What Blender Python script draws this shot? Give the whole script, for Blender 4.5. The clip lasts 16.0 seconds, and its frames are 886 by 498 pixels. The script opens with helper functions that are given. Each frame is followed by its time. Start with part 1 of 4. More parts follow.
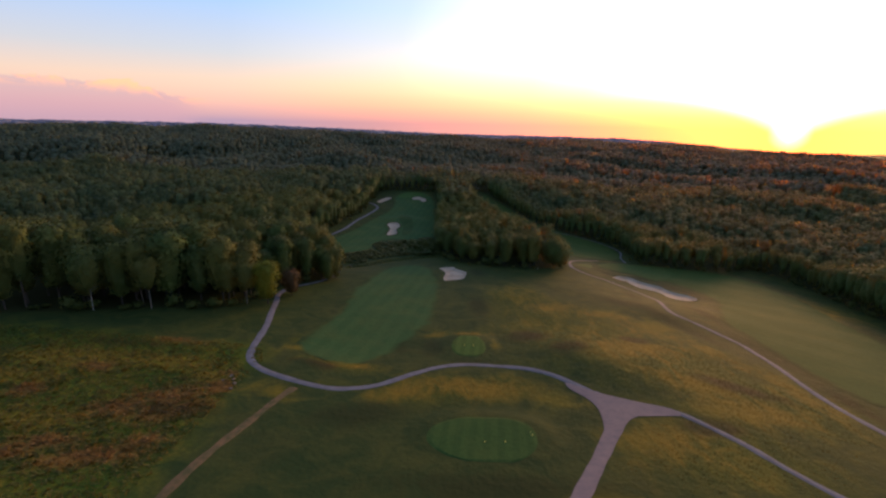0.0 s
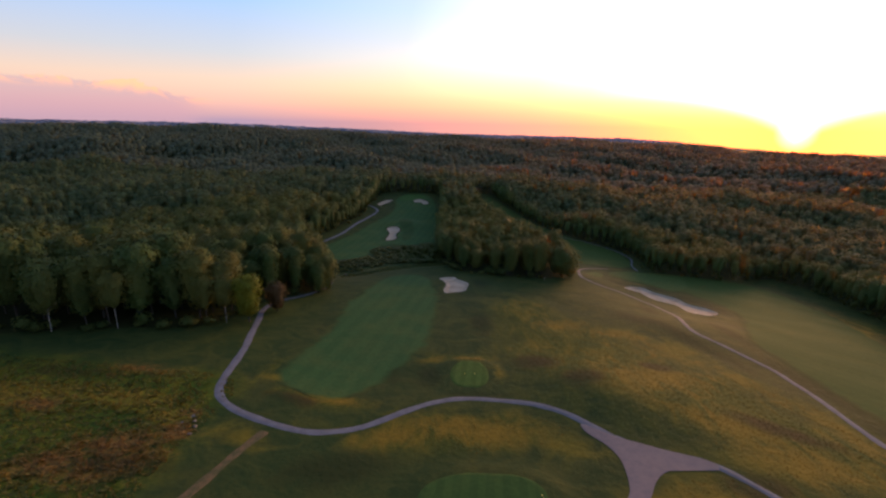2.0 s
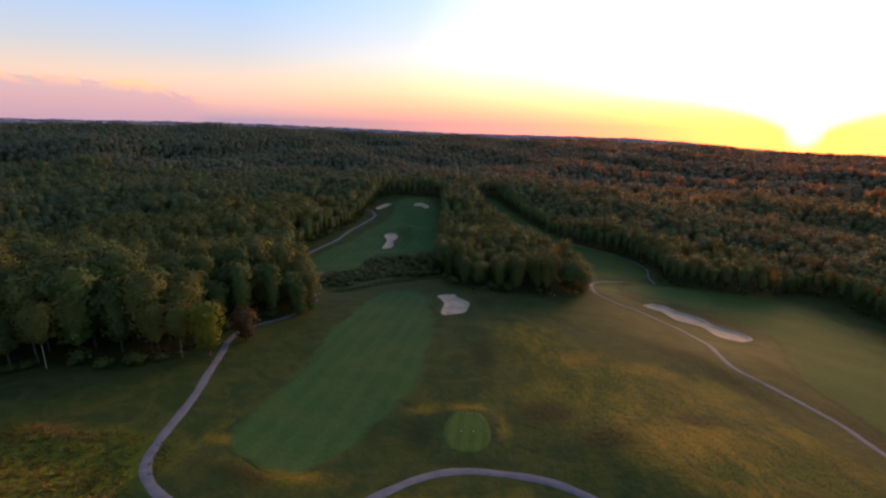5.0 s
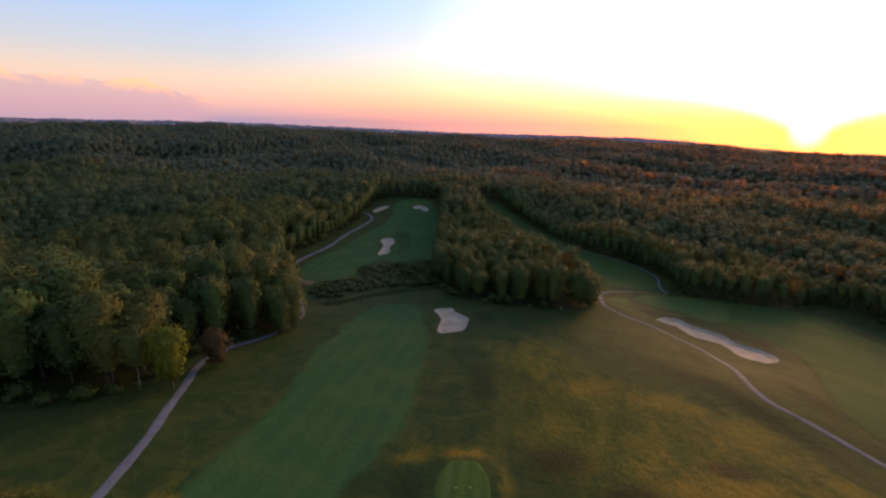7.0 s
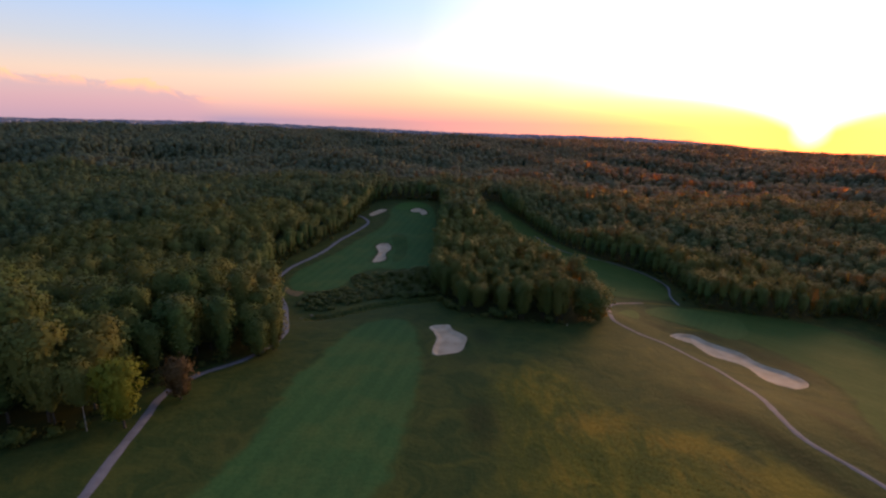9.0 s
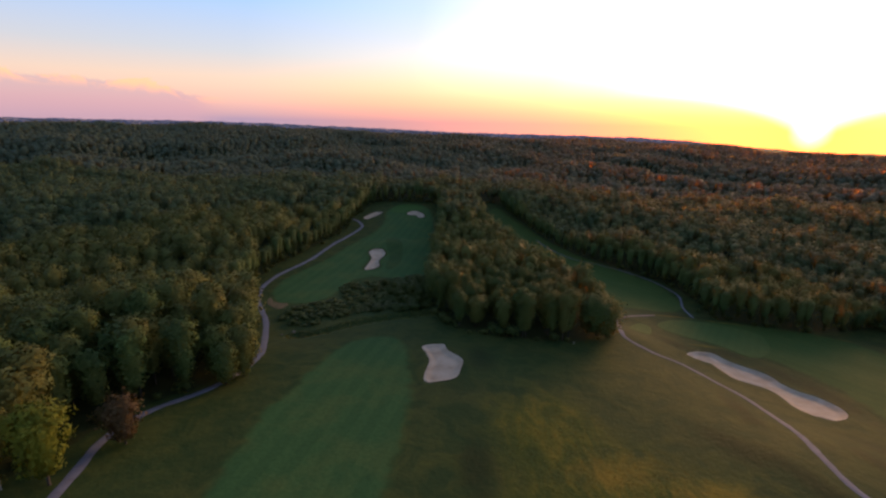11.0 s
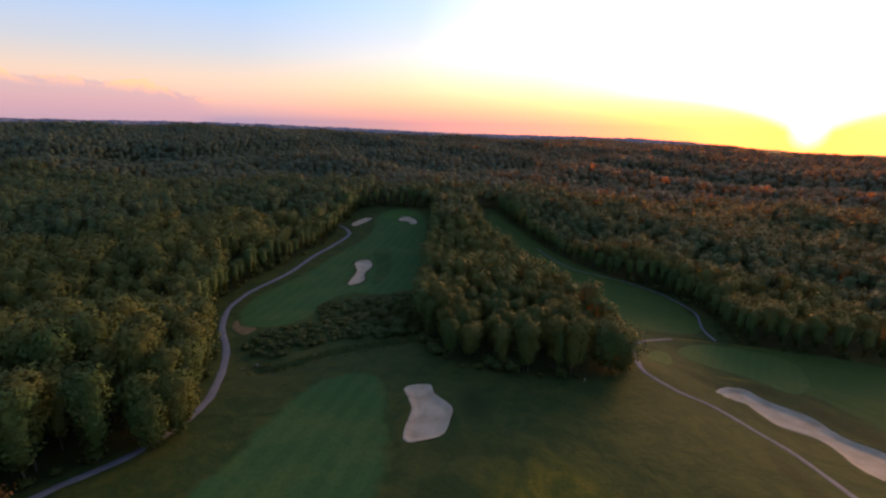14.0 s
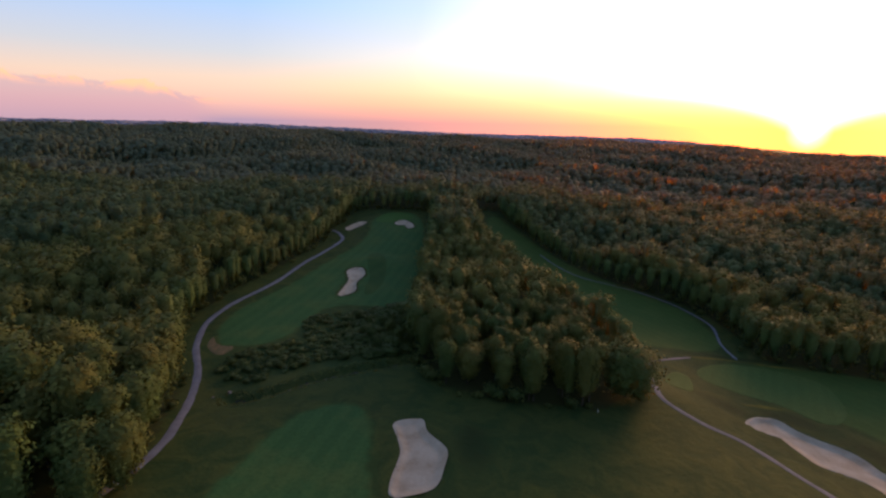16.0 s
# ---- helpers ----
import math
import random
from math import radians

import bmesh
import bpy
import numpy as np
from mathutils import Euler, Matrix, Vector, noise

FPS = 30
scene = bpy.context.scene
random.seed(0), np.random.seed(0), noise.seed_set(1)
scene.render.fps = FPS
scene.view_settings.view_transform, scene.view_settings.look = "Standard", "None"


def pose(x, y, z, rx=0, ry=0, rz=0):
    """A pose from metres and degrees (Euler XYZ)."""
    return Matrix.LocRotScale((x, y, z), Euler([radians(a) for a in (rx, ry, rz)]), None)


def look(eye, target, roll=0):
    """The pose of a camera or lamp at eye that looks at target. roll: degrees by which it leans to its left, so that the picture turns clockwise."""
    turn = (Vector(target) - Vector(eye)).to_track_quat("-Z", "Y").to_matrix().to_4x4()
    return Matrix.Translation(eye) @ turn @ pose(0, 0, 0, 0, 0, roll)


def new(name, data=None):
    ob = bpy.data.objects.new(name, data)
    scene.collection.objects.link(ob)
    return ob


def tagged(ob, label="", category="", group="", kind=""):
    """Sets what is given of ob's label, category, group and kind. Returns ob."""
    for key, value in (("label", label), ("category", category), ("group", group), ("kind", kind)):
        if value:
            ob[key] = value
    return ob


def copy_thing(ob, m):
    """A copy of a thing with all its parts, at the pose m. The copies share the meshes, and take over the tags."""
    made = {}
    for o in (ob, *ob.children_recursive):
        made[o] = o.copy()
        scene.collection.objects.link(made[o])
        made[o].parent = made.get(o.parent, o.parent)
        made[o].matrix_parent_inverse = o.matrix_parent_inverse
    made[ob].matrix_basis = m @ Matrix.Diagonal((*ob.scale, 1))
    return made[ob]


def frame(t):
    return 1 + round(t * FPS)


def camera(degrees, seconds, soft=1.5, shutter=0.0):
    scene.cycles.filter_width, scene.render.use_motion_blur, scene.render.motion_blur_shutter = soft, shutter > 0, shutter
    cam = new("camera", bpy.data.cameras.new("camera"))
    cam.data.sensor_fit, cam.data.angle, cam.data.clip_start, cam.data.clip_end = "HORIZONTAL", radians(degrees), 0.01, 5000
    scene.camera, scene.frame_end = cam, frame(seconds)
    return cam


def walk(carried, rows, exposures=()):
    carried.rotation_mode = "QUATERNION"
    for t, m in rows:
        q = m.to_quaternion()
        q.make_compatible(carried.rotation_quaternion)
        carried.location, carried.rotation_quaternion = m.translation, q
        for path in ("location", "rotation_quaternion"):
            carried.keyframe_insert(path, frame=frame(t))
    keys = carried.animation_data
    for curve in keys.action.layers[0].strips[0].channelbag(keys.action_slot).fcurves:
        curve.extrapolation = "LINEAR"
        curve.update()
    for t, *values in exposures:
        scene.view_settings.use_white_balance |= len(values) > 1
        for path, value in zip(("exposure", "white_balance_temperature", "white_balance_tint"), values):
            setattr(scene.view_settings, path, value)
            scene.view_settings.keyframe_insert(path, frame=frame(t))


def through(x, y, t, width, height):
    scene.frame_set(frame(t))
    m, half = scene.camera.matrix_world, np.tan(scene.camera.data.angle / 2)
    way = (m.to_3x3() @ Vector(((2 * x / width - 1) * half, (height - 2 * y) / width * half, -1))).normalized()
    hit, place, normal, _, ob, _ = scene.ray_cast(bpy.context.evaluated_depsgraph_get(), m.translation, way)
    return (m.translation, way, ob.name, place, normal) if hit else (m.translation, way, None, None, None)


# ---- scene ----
# Camera: a drone that flies level over the course.  t, x, y, z, yaw, pitch
cam = camera(88.0, 16.0, soft=2.3)
FLIGHT = [
    (0.0, 0.00, 0.00, 65.00, 0.00, -15.22),
    (0.5, 0.46, 4.58, 65.02, 0.15, -15.23),
    (1.0, 0.86, 9.17, 65.07, 0.29, -15.23),
    (1.5, 1.32, 13.76, 65.10, 0.40, -15.24),
    (2.0, 1.75, 18.29, 65.10, 0.51, -15.24),
    (2.5, 2.23, 22.80, 65.14, 0.62, -15.25),
    (3.0, 2.78, 27.31, 65.15, 0.73, -15.26),
    (3.5, 3.32, 31.82, 65.15, 0.84, -15.26),
    (4.0, 3.76, 36.38, 65.16, 0.94, -15.27),
    (6.5, 5.78, 59.50, 65.16, 1.33, -15.35),
    (7.0, 6.27, 64.00, 65.27, 1.38, -15.37),
    (7.5, 6.72, 68.38, 65.42, 1.43, -15.38),
    (8.0, 7.09, 72.69, 65.55, 1.48, -15.39),
    (8.5, 7.50, 77.04, 65.59, 1.52, -15.40),
    (9.0, 7.93, 81.51, 65.59, 1.56, -15.40),
    (11.5, 10.07, 105.71, 64.49, 1.63, -15.40),
    (12.0, 10.36, 110.54, 64.31, 1.66, -15.40),
    (12.5, 10.79, 115.42, 64.19, 1.64, -15.38),
    (13.0, 11.45, 120.34, 64.09, 1.56, -15.35),
    (13.5, 12.12, 125.22, 63.98, 1.47, -15.32),
    (14.0, 12.64, 130.03, 63.87, 1.41, -15.30),
    (14.5, 13.00, 134.77, 63.72, 1.40, -15.30),
    (15.0, 13.28, 139.46, 63.55, 1.40, -15.30),
    (15.5, 13.50, 144.12, 63.41, 1.42, -15.31),
    (16.0, 13.72, 148.79, 63.32, 1.43, -15.31),
]
LEAN = 1.07
walk(cam, [(t, pose(x, y, z, 90 + pitch, 0, yaw) @ pose(0, 0, 0, 0, 0, LEAN)) for t, x, y, z, yaw, pitch in FLIGHT],
     [(0.0, 0.22, 7050, 16), (16.0, 0.22, 7050, 16)])

# ---------------------------------------------------------------- sky and sun
SUN_AZ, SUN_EL = radians(36.0), radians(7.0)
SUN_DIR = Vector((math.sin(SUN_AZ) * math.cos(SUN_EL), math.cos(SUN_AZ) * math.cos(SUN_EL), math.sin(SUN_EL)))


class Nodes:
    """Builds a node tree with few words."""

    def __init__(self, tree):
        self.tree = tree
        tree.nodes.clear()

    def add(self, kind, **values):
        n = self.tree.nodes.new(kind)
        for key, value in values.items():
            if key == "op":
                n.operation = value
            elif key == "blend":
                n.data_type, n.blend_type = "RGBA", value
        return n

    def link(self, a, b):
        self.tree.links.new(a, b)

    def put(self, socket, value):
        if isinstance(value, bpy.types.NodeSocket):
            self.link(value, socket)
        else:
            socket.default_value = value

    def math(self, op, a, b=0.0):
        n = self.add("ShaderNodeMath", op=op)
        self.put(n.inputs[0], a)
        self.put(n.inputs[1], b)
        return n.outputs[0]

    def mix(self, fac, a, b, blend="MIX"):
        n = self.add("ShaderNodeMix", blend=blend)
        self.put(n.inputs[0], fac)
        self.put(n.inputs[6], (*a, 1) if isinstance(a, tuple) else a)
        self.put(n.inputs[7], (*b, 1) if isinstance(b, tuple) else b)
        return n.outputs[2]

    def ramp(self, fac, stops, ease="LINEAR"):
        n = self.add("ShaderNodeValToRGB")
        r = n.color_ramp
        r.interpolation = ease
        while len(r.elements) < len(stops):
            r.elements.new(0.5)
        for e, (p, c) in zip(r.elements, stops):
            e.position, e.color = p, (*(c if isinstance(c, tuple) else (c, c, c)), 1)
        self.put(n.inputs[0], fac)
        return n.outputs[0]

    def band(self, value, low, high, top=1.0):
        """From 0 at low to top at high, eased."""
        n = self.add("ShaderNodeMapRange")
        n.interpolation_type = "SMOOTHSTEP"
        self.put(n.inputs["Value"], value)
        n.inputs["From Min"].default_value, n.inputs["From Max"].default_value, n.inputs["To Max"].default_value = low, high, top
        return n.outputs[0]

    def noise(self, vector, scale, detail=3.0, rough=0.55, warp=0.0):
        n = self.add("ShaderNodeTexNoise")
        if vector is not None:
            self.link(vector, n.inputs["Vector"])
        n.inputs["Scale"].default_value, n.inputs["Detail"].default_value = scale, detail
        n.inputs["Roughness"].default_value, n.inputs["Distortion"].default_value = rough, warp
        return n.outputs["Fac"]

    def stretch(self, vector, scale, turn=0.0):
        n = self.add("ShaderNodeMapping")
        self.link(vector, n.inputs["Vector"])
        n.inputs["Scale"].default_value, n.inputs["Rotation"].default_value = scale, (0, 0, turn)
        return n.outputs[0]


world = bpy.data.worlds.new("sunset_sky")
scene.world = world
world.use_nodes = True
w = Nodes(world.node_tree)
way = w.add("ShaderNodeTexCoord").outputs["Generated"]
parts_xyz = w.add("ShaderNodeSeparateXYZ")
w.link(way, parts_xyz.inputs[0])
height = parts_xyz.outputs[2]
# lavender by the horizon, pink and peach above it, pale blue higher up, dusk overhead
base_sky = w.ramp(height, [
    (0.000, (0.30, 0.29, 0.44)), (0.010, (0.43, 0.34, 0.43)), (0.035, (0.64, 0.43, 0.42)), (0.075, (0.62, 0.48, 0.45)),
    (0.120, (0.42, 0.45, 0.56)), (0.21, (0.24, 0.44, 0.80)), (0.35, (0.20, 0.36, 0.70)), (0.6, (0.18, 0.28, 0.50)), (1.0, (0.14, 0.22, 0.40))])
dot = w.add("ShaderNodeVectorMath", op="DOT_PRODUCT")
w.link(way, dot.inputs[0])
dot.inputs[1].default_value = (math.sin(SUN_AZ), math.cos(SUN_AZ), -0.004)
angle = w.math("DIVIDE", w.math("ARCCOSINE", w.math("MINIMUM", dot.outputs["Value"], 0.99999)), radians(60))
# the glow round the sun, in sixtieths, by the angle from it (1 is 60 degrees)
glow_ring = w.ramp(angle, [(0.0, (1.0, 0.46, 0.12)), (0.07, (0.66, 0.30, 0.10)), (0.15, (0.36, 0.17, 0.065)), (0.25, (0.115, 0.064, 0.036)),
                           (0.34, (0.034, 0.023, 0.0165)), (0.44, (0.0100, 0.0082, 0.0062)), (0.70, (0.0024, 0.0018, 0.0008)), (1.0, (0.0, 0.0, 0.0))])
# thick air along the horizon swallows most of it
air = w.ramp(height, [(0.0, (0.018, 0.008, 0.003)), (0.018, (0.036, 0.012, 0.007)), (0.045, (0.14, 0.095, 0.055)), (0.066, (0.36, 0.32, 0.21)), (0.085, (0.62, 0.58, 0.40)), (0.13, (1.0, 1.0, 1.0)), (0.30, (1.0, 1.0, 1.0)), (0.60, (0.6, 0.65, 0.7))])
far_warm = w.mix(1.0, w.ramp(angle, [(0.0, (0.0, 0.0, 0.0)), (0.1, (0.70, 0.18, 0.03)), (0.4, (0.45, 0.15, 0.07)), (0.75, (0.10, 0.04, 0.015)), (1.0, (0.0, 0.0, 0.0))]),
                 w.ramp(height, [(0.0, 0.8), (0.06, 1.0), (0.16, 0.0)]), "MULTIPLY")
glow = w.mix(1.0, w.mix(1.0, w.mix(1.0, glow_ring, air, "MULTIPLY"), (60.0, 60.0, 60.0), "MULTIPLY"), far_warm, "ADD")
across = w.add("ShaderNodeVectorMath", op="DOT_PRODUCT")
w.link(way, across.inputs[0])
across.inputs[1].default_value = (math.cos(SUN_AZ), -math.sin(SUN_AZ), 0.0)
# the blaze over the sun spreads upward through a notch in the thick air
rim_fall = w.math("EXPONENT", w.math("MULTIPLY", w.math("ABSOLUTE", across.outputs["Value"]), -9.0))
notch = w.math("SUBTRACT", w.math("ADD", height, 0.022), w.math("MULTIPLY", w.math("SUBTRACT", 1.0, rim_fall), 0.082))
blaze = w.math("MULTIPLY", w.band(notch, -0.006, 0.030), w.band(angle, 0.34, 0.12))
sun_core = w.mix(1.0, w.ramp(w.math("ADD", w.math("MULTIPLY", blaze, 0.55), w.ramp(angle, [(0.0, 0.5), (0.012, 0.3), (0.03, 0.0)])), [(0.0, 0.0), (1.0, 1.0)]), (6.0, 4.8, 2.4), "MULTIPLY")
glow = w.mix(1.0, glow, sun_core, "ADD")
# a low cloud bank on one side, its heaped tops lit pink
bank = w.ramp(w.math("MULTIPLY", parts_xyz.outputs[0], -1.0), [(0.42, 0.0), (0.52, 0.7), (0.62, 1.0), (0.85, 1.0), (0.95, 0.3)])
heap = w.noise(w.stretch(way, (1.0, 1.0, 1.6)), 17.0, 6.0, 0.6, 0.4)
cloud_top = w.math("ADD", w.math("MULTIPLY", bank, 0.036), w.math("ADD", w.math("MULTIPLY", heap, 0.055), 0.003))
under = w.math("SUBTRACT", cloud_top, height)
cloud_mass = w.math("MULTIPLY", w.band(under, -0.001, 0.004), w.band(bank, 0.1, 0.6))
cloud_lit = w.math("MULTIPLY", w.band(under, 0.022, 0.003), w.band(heap, 0.40, 0.54))
sunward = w.math("MULTIPLY", w.ramp(angle, [(0.0, 1.0), (0.2, 0.9), (0.5, 0.5), (0.8, 0.25), (1.0, 0.0)]), w.ramp(height, [(0.0, 1.0), (0.05, 0.9), (0.12, 0.0)]))
base_sky = w.mix(sunward, base_sky, w.mix(1.0, base_sky, (1.14, 0.66, 0.32), "MULTIPLY"))
clouded = w.mix(w.math("MULTIPLY", cloud_mass, 0.9), base_sky, w.mix(cloud_lit, (0.44, 0.33, 0.44), (1.05, 0.48, 0.31)))
sky_tex = w.add("ShaderNodeTexSky")
sky_tex.sky_type, sky_tex.sun_disc = "NISHITA", False
sky_tex.sun_elevation, sky_tex.sun_rotation = SUN_EL, SUN_AZ
# the half of the sky away from the sun is already dusky
dusk = w.ramp(w.math("ADD", w.math("MULTIPLY", dot.outputs["Value"], 0.5), 0.5), [(0.0, 0.75), (0.42, 0.9), (0.56, 1.0)])
clouded = w.mix(1.0, clouded, dusk, "MULTIPLY")
# the clear air's own light reddens towards the horizon
reddened = w.ramp(height, [(0.0, (0.050, 0.016, 0.006)), (0.025, (0.056, 0.024, 0.011)), (0.060, (0.060, 0.046, 0.032)), (0.12, (0.06, 0.06, 0.06))])
lit_sky = w.mix(1.0, w.mix(1.0, clouded, glow, "ADD"), w.mix(1.0, sky_tex.outputs[0], reddened, "MULTIPLY"), "ADD")
below = w.math("LESS_THAN", height, -0.07)
backing = w.add("ShaderNodeBackground")
w.link(w.mix(below, lit_sky, (0.10, 0.09, 0.10)), backing.inputs[0])
backing.inputs[1].default_value = 1.0
w.link(backing.outputs[0], w.add("ShaderNodeOutputWorld").inputs[0])

sun = new("sun", bpy.data.lights.new("sun", "SUN"))
sun.data.energy, sun.data.color, sun.data.angle = 1.6, (1.0, 0.52, 0.19), radians(28.0)
sun.matrix_world = look((400, 600, 300), Vector((400, 600, 300)) - SUN_DIR)


# ---------------------------------------------------------------- materials
def material(name, build, **fixed):
    m = bpy.data.materials.new(name)
    m.use_nodes = True
    n = Nodes(m.node_tree)
    bsdf = n.add("ShaderNodeBsdfPrincipled")
    out = n.add("ShaderNodeOutputMaterial")
    n.link(bsdf.outputs[0], out.inputs[0])
    bsdf.inputs["Specular IOR Level"].default_value = 0.3
    build(n, bsdf, out)
    return m


def bump(n, bsdf, value, strength, distance):
    b = n.add("ShaderNodeBump")
    b.inputs["Strength"].default_value, b.inputs["Distance"].default_value = strength, distance
    n.link(value, b.inputs["Height"])
    n.link(b.outputs[0], bsdf.inputs["Normal"])


def place(n):
    return n.add("ShaderNodeNewGeometry").outputs["Position"]


def straw_colour(n, p, tone):
    """Tall grass: olive, gold where it is ripe, maroon-brown in overgrown hollows and on the mound's painted shade
    side.
    """
    ripe, rank_shade = tone[0], tone[1]
    mid = n.noise(n.stretch(p, (1.0, 0.45, 0), 0.5), 0.16, 6, 0.68, 0.9)
    c = n.mix(n.band(mid, 0.35, 0.66), (0.038, 0.058, 0.010), (0.112, 0.102, 0.014))
    c = n.mix(n.band(n.math("ADD", n.math("MULTIPLY", ripe, 0.55), n.math("MULTIPLY", mid, 1.6)), 0.80, 1.45, 0.58), c, (0.27, 0.15, 0.02))
    return n.mix(n.band(n.math("ADD", n.math("MULTIPLY", rank_shade, 0.75), n.math("MULTIPLY", mid, 1.2)), 0.80, 1.35, 0.9), c, (0.040, 0.027, 0.012))


def weed_colour(n, p, tone):
    """Wild meadow: green and yellow-green with rusty patches; a sunlit band and tree shade are painted in."""
    rusty, sunny, rank_shade = tone[2], tone[0], tone[1]
    mid, fine = n.noise(p, 0.12, 6, 0.7, 1.0), n.noise(p, 0.8, 5, 0.75, 0.6)
    both = n.math("ADD", n.math("MULTIPLY", mid, 0.9), n.math("MULTIPLY", fine, 1.4))
    c = n.mix(n.band(mid, 0.35, 0.65), (0.036, 0.076, 0.010), (0.095, 0.105, 0.012))
    c = n.mix(n.band(n.math("ADD", n.math("MULTIPLY", sunny, 0.75), both), 1.10, 1.90, 0.95), c, (0.215, 0.175, 0.022))
    c = n.mix(n.band(n.math("ADD", n.math("MULTIPLY", rusty, 0.8), both), 1.28, 1.95, 0.75), c, (0.27, 0.120, 0.036))
    c = n.mix(n.band(n.math("ADD", n.math("MULTIPLY", rank_shade, 0.5), mid), 0.6, 1.1, 0.8), c, (0.024, 0.034, 0.009))
    return n.mix(n.band(fine, 0.50, 0.34, 0.75), c, (0.018, 0.026, 0.008))


def tones(n):
    """The soft patches laid out over the ground: ripe and painted sun, overgrown and painted shade, rusty."""
    a = n.add("ShaderNodeAttribute")
    a.attribute_name = "tone"
    split = n.add("ShaderNodeSeparateColor")
    n.link(a.outputs["Color"], split.inputs[0])
    return split.outputs


def rough_colour(n, p, tone):
    """Uncut grass round the fairways: green, gold where it is ripe, dark in the overgrown and painted-shade patches."""
    big, mid = n.noise(p, 0.03, 4), n.noise(p, 0.12, 5, 0.65, 0.8)
    c = n.mix(n.band(mid, 0.35, 0.65), (0.022, 0.043, 0.014), (0.045, 0.060, 0.017))
    c = n.mix(n.band(big, 0.48, 0.68, 0.25), c, (0.072, 0.064, 0.020))
    c = n.mix(n.band(n.math("ADD", n.math("MULTIPLY", tone[0], 0.7), mid), 0.62, 1.25, 0.7), c, (0.180, 0.135, 0.016))
    return n.mix(n.band(n.math("ADD", n.math("MULTIPLY", tone[1], 0.7), mid), 0.65, 1.2, 0.85), c, (0.017, 0.028, 0.010))


def ground_look(n, bsdf, out):
    p = place(n)
    zone = n.add("ShaderNodeAttribute")
    zone.attribute_name = "zone"
    split = n.add("ShaderNodeSeparateColor")
    n.link(zone.outputs["Color"], split.inputs[0])
    gold_m, wild_m, wood_m = split.outputs
    tone = tones(n)
    mid, fine = n.noise(p, 0.12, 4, 0.6, 0.6), n.noise(p, 1.1, 4, 0.7)
    rough = rough_colour(n, p, tone)
    litter = n.mix(fine, (0.020, 0.028, 0.010), (0.040, 0.042, 0.016))
    edge = n.math("ADD", n.math("MULTIPLY", mid, 0.9), -0.45)

    def mask(m):
        return n.ramp(n.math("ADD", m, edge), [(0.15, 0.0), (0.85, 1.0)])

    c = n.mix(mask(gold_m), rough, straw_colour(n, p, tone))
    c = n.mix(mask(wild_m), c, weed_colour(n, p, tone))
    c = n.mix(mask(wood_m), c, litter)
    c = n.mix(n.ramp(fine, [(0.28, 0.4), (0.7, 0.0)]), c, (0.022, 0.028, 0.008))
    n.link(c, bsdf.inputs["Base Color"])
    bsdf.inputs["Roughness"].default_value = 0.8
    bsdf.inputs["Specular IOR Level"].default_value = 0.04
    bump(n, bsdf, n.mix(0.5, mid, n.noise(p, 0.5, 5, 0.65)), 0.5, 1.0)


def blade_look(colour):
    """Standing grass: the colour of its patch, a little lighter or darker by the clump."""
    def build(n, bsdf, out):
        geo = n.add("ShaderNodeNewGeometry")
        c = colour(n, geo.outputs["Position"], tones(n))
        c = n.mix(n.ramp(geo.outputs["Random Per Island"], [(0.0, 0.2), (1.0, 0.0)]), c, (0.05, 0.045, 0.012))
        n.link(c, bsdf.inputs["Base Color"])
        bsdf.inputs["Roughness"].default_value = 0.65
        thin = n.add("ShaderNodeBsdfTranslucent")
        n.link(n.mix(0.4, c, (0.30, 0.17, 0.03)), thin.inputs[0])
        both = n.add("ShaderNodeMixShader")
        both.inputs[0].default_value = 0.45
        n.link(bsdf.outputs[0], both.inputs[1])
        n.link(thin.outputs[0], both.inputs[2])
        n.link(both.outputs[0], out.inputs[0])
    return build


def mown_look(dark, light, width, turn, wear, soft=False):
    def build(n, bsdf, out):
        p = place(n)
        wave = n.add("ShaderNodeTexWave")
        n.link(n.stretch(p, (1, 1, 0), turn), wave.inputs["Vector"])
        wave.inputs["Scale"].default_value, wave.inputs["Distortion"].default_value = 0.314 / width, 0.25
        wave.inputs["Detail Scale"].default_value = 0.3
        c = n.mix(n.ramp(wave.outputs["Fac"], [(0.42, 0.0), (0.58, 1.0)]), dark, light)
        mid, fine = n.noise(p, 0.07, 4, 0.6), n.noise(p, 0.9, 4, 0.65)
        c = n.mix(n.ramp(mid, [(0.45, 0.0), (0.72, wear)]), c, (0.105, 0.115, 0.030))
        c = n.mix(n.ramp(fine, [(0.3, 0.45), (0.6, 0.0)]), c, tuple(v * 0.6 for v in dark))
        if soft:
            rim = n.add("ShaderNodeAttribute")
            rim.attribute_name = "rim"
            ragged = n.math("ADD", rim.outputs["Fac"], n.math("MULTIPLY", n.noise(p, 0.11, 4, 0.6), 0.9))
            c = n.mix(n.band(ragged, 0.55, 1.05), rough_colour(n, p, tones(n)), c)
        n.link(c, bsdf.inputs["Base Color"])
        bsdf.inputs["Roughness"].default_value = 0.85
        bsdf.inputs["Specular IOR Level"].default_value = 0.04
        bump(n, bsdf, fine, 0.35, 0.25)
    return build


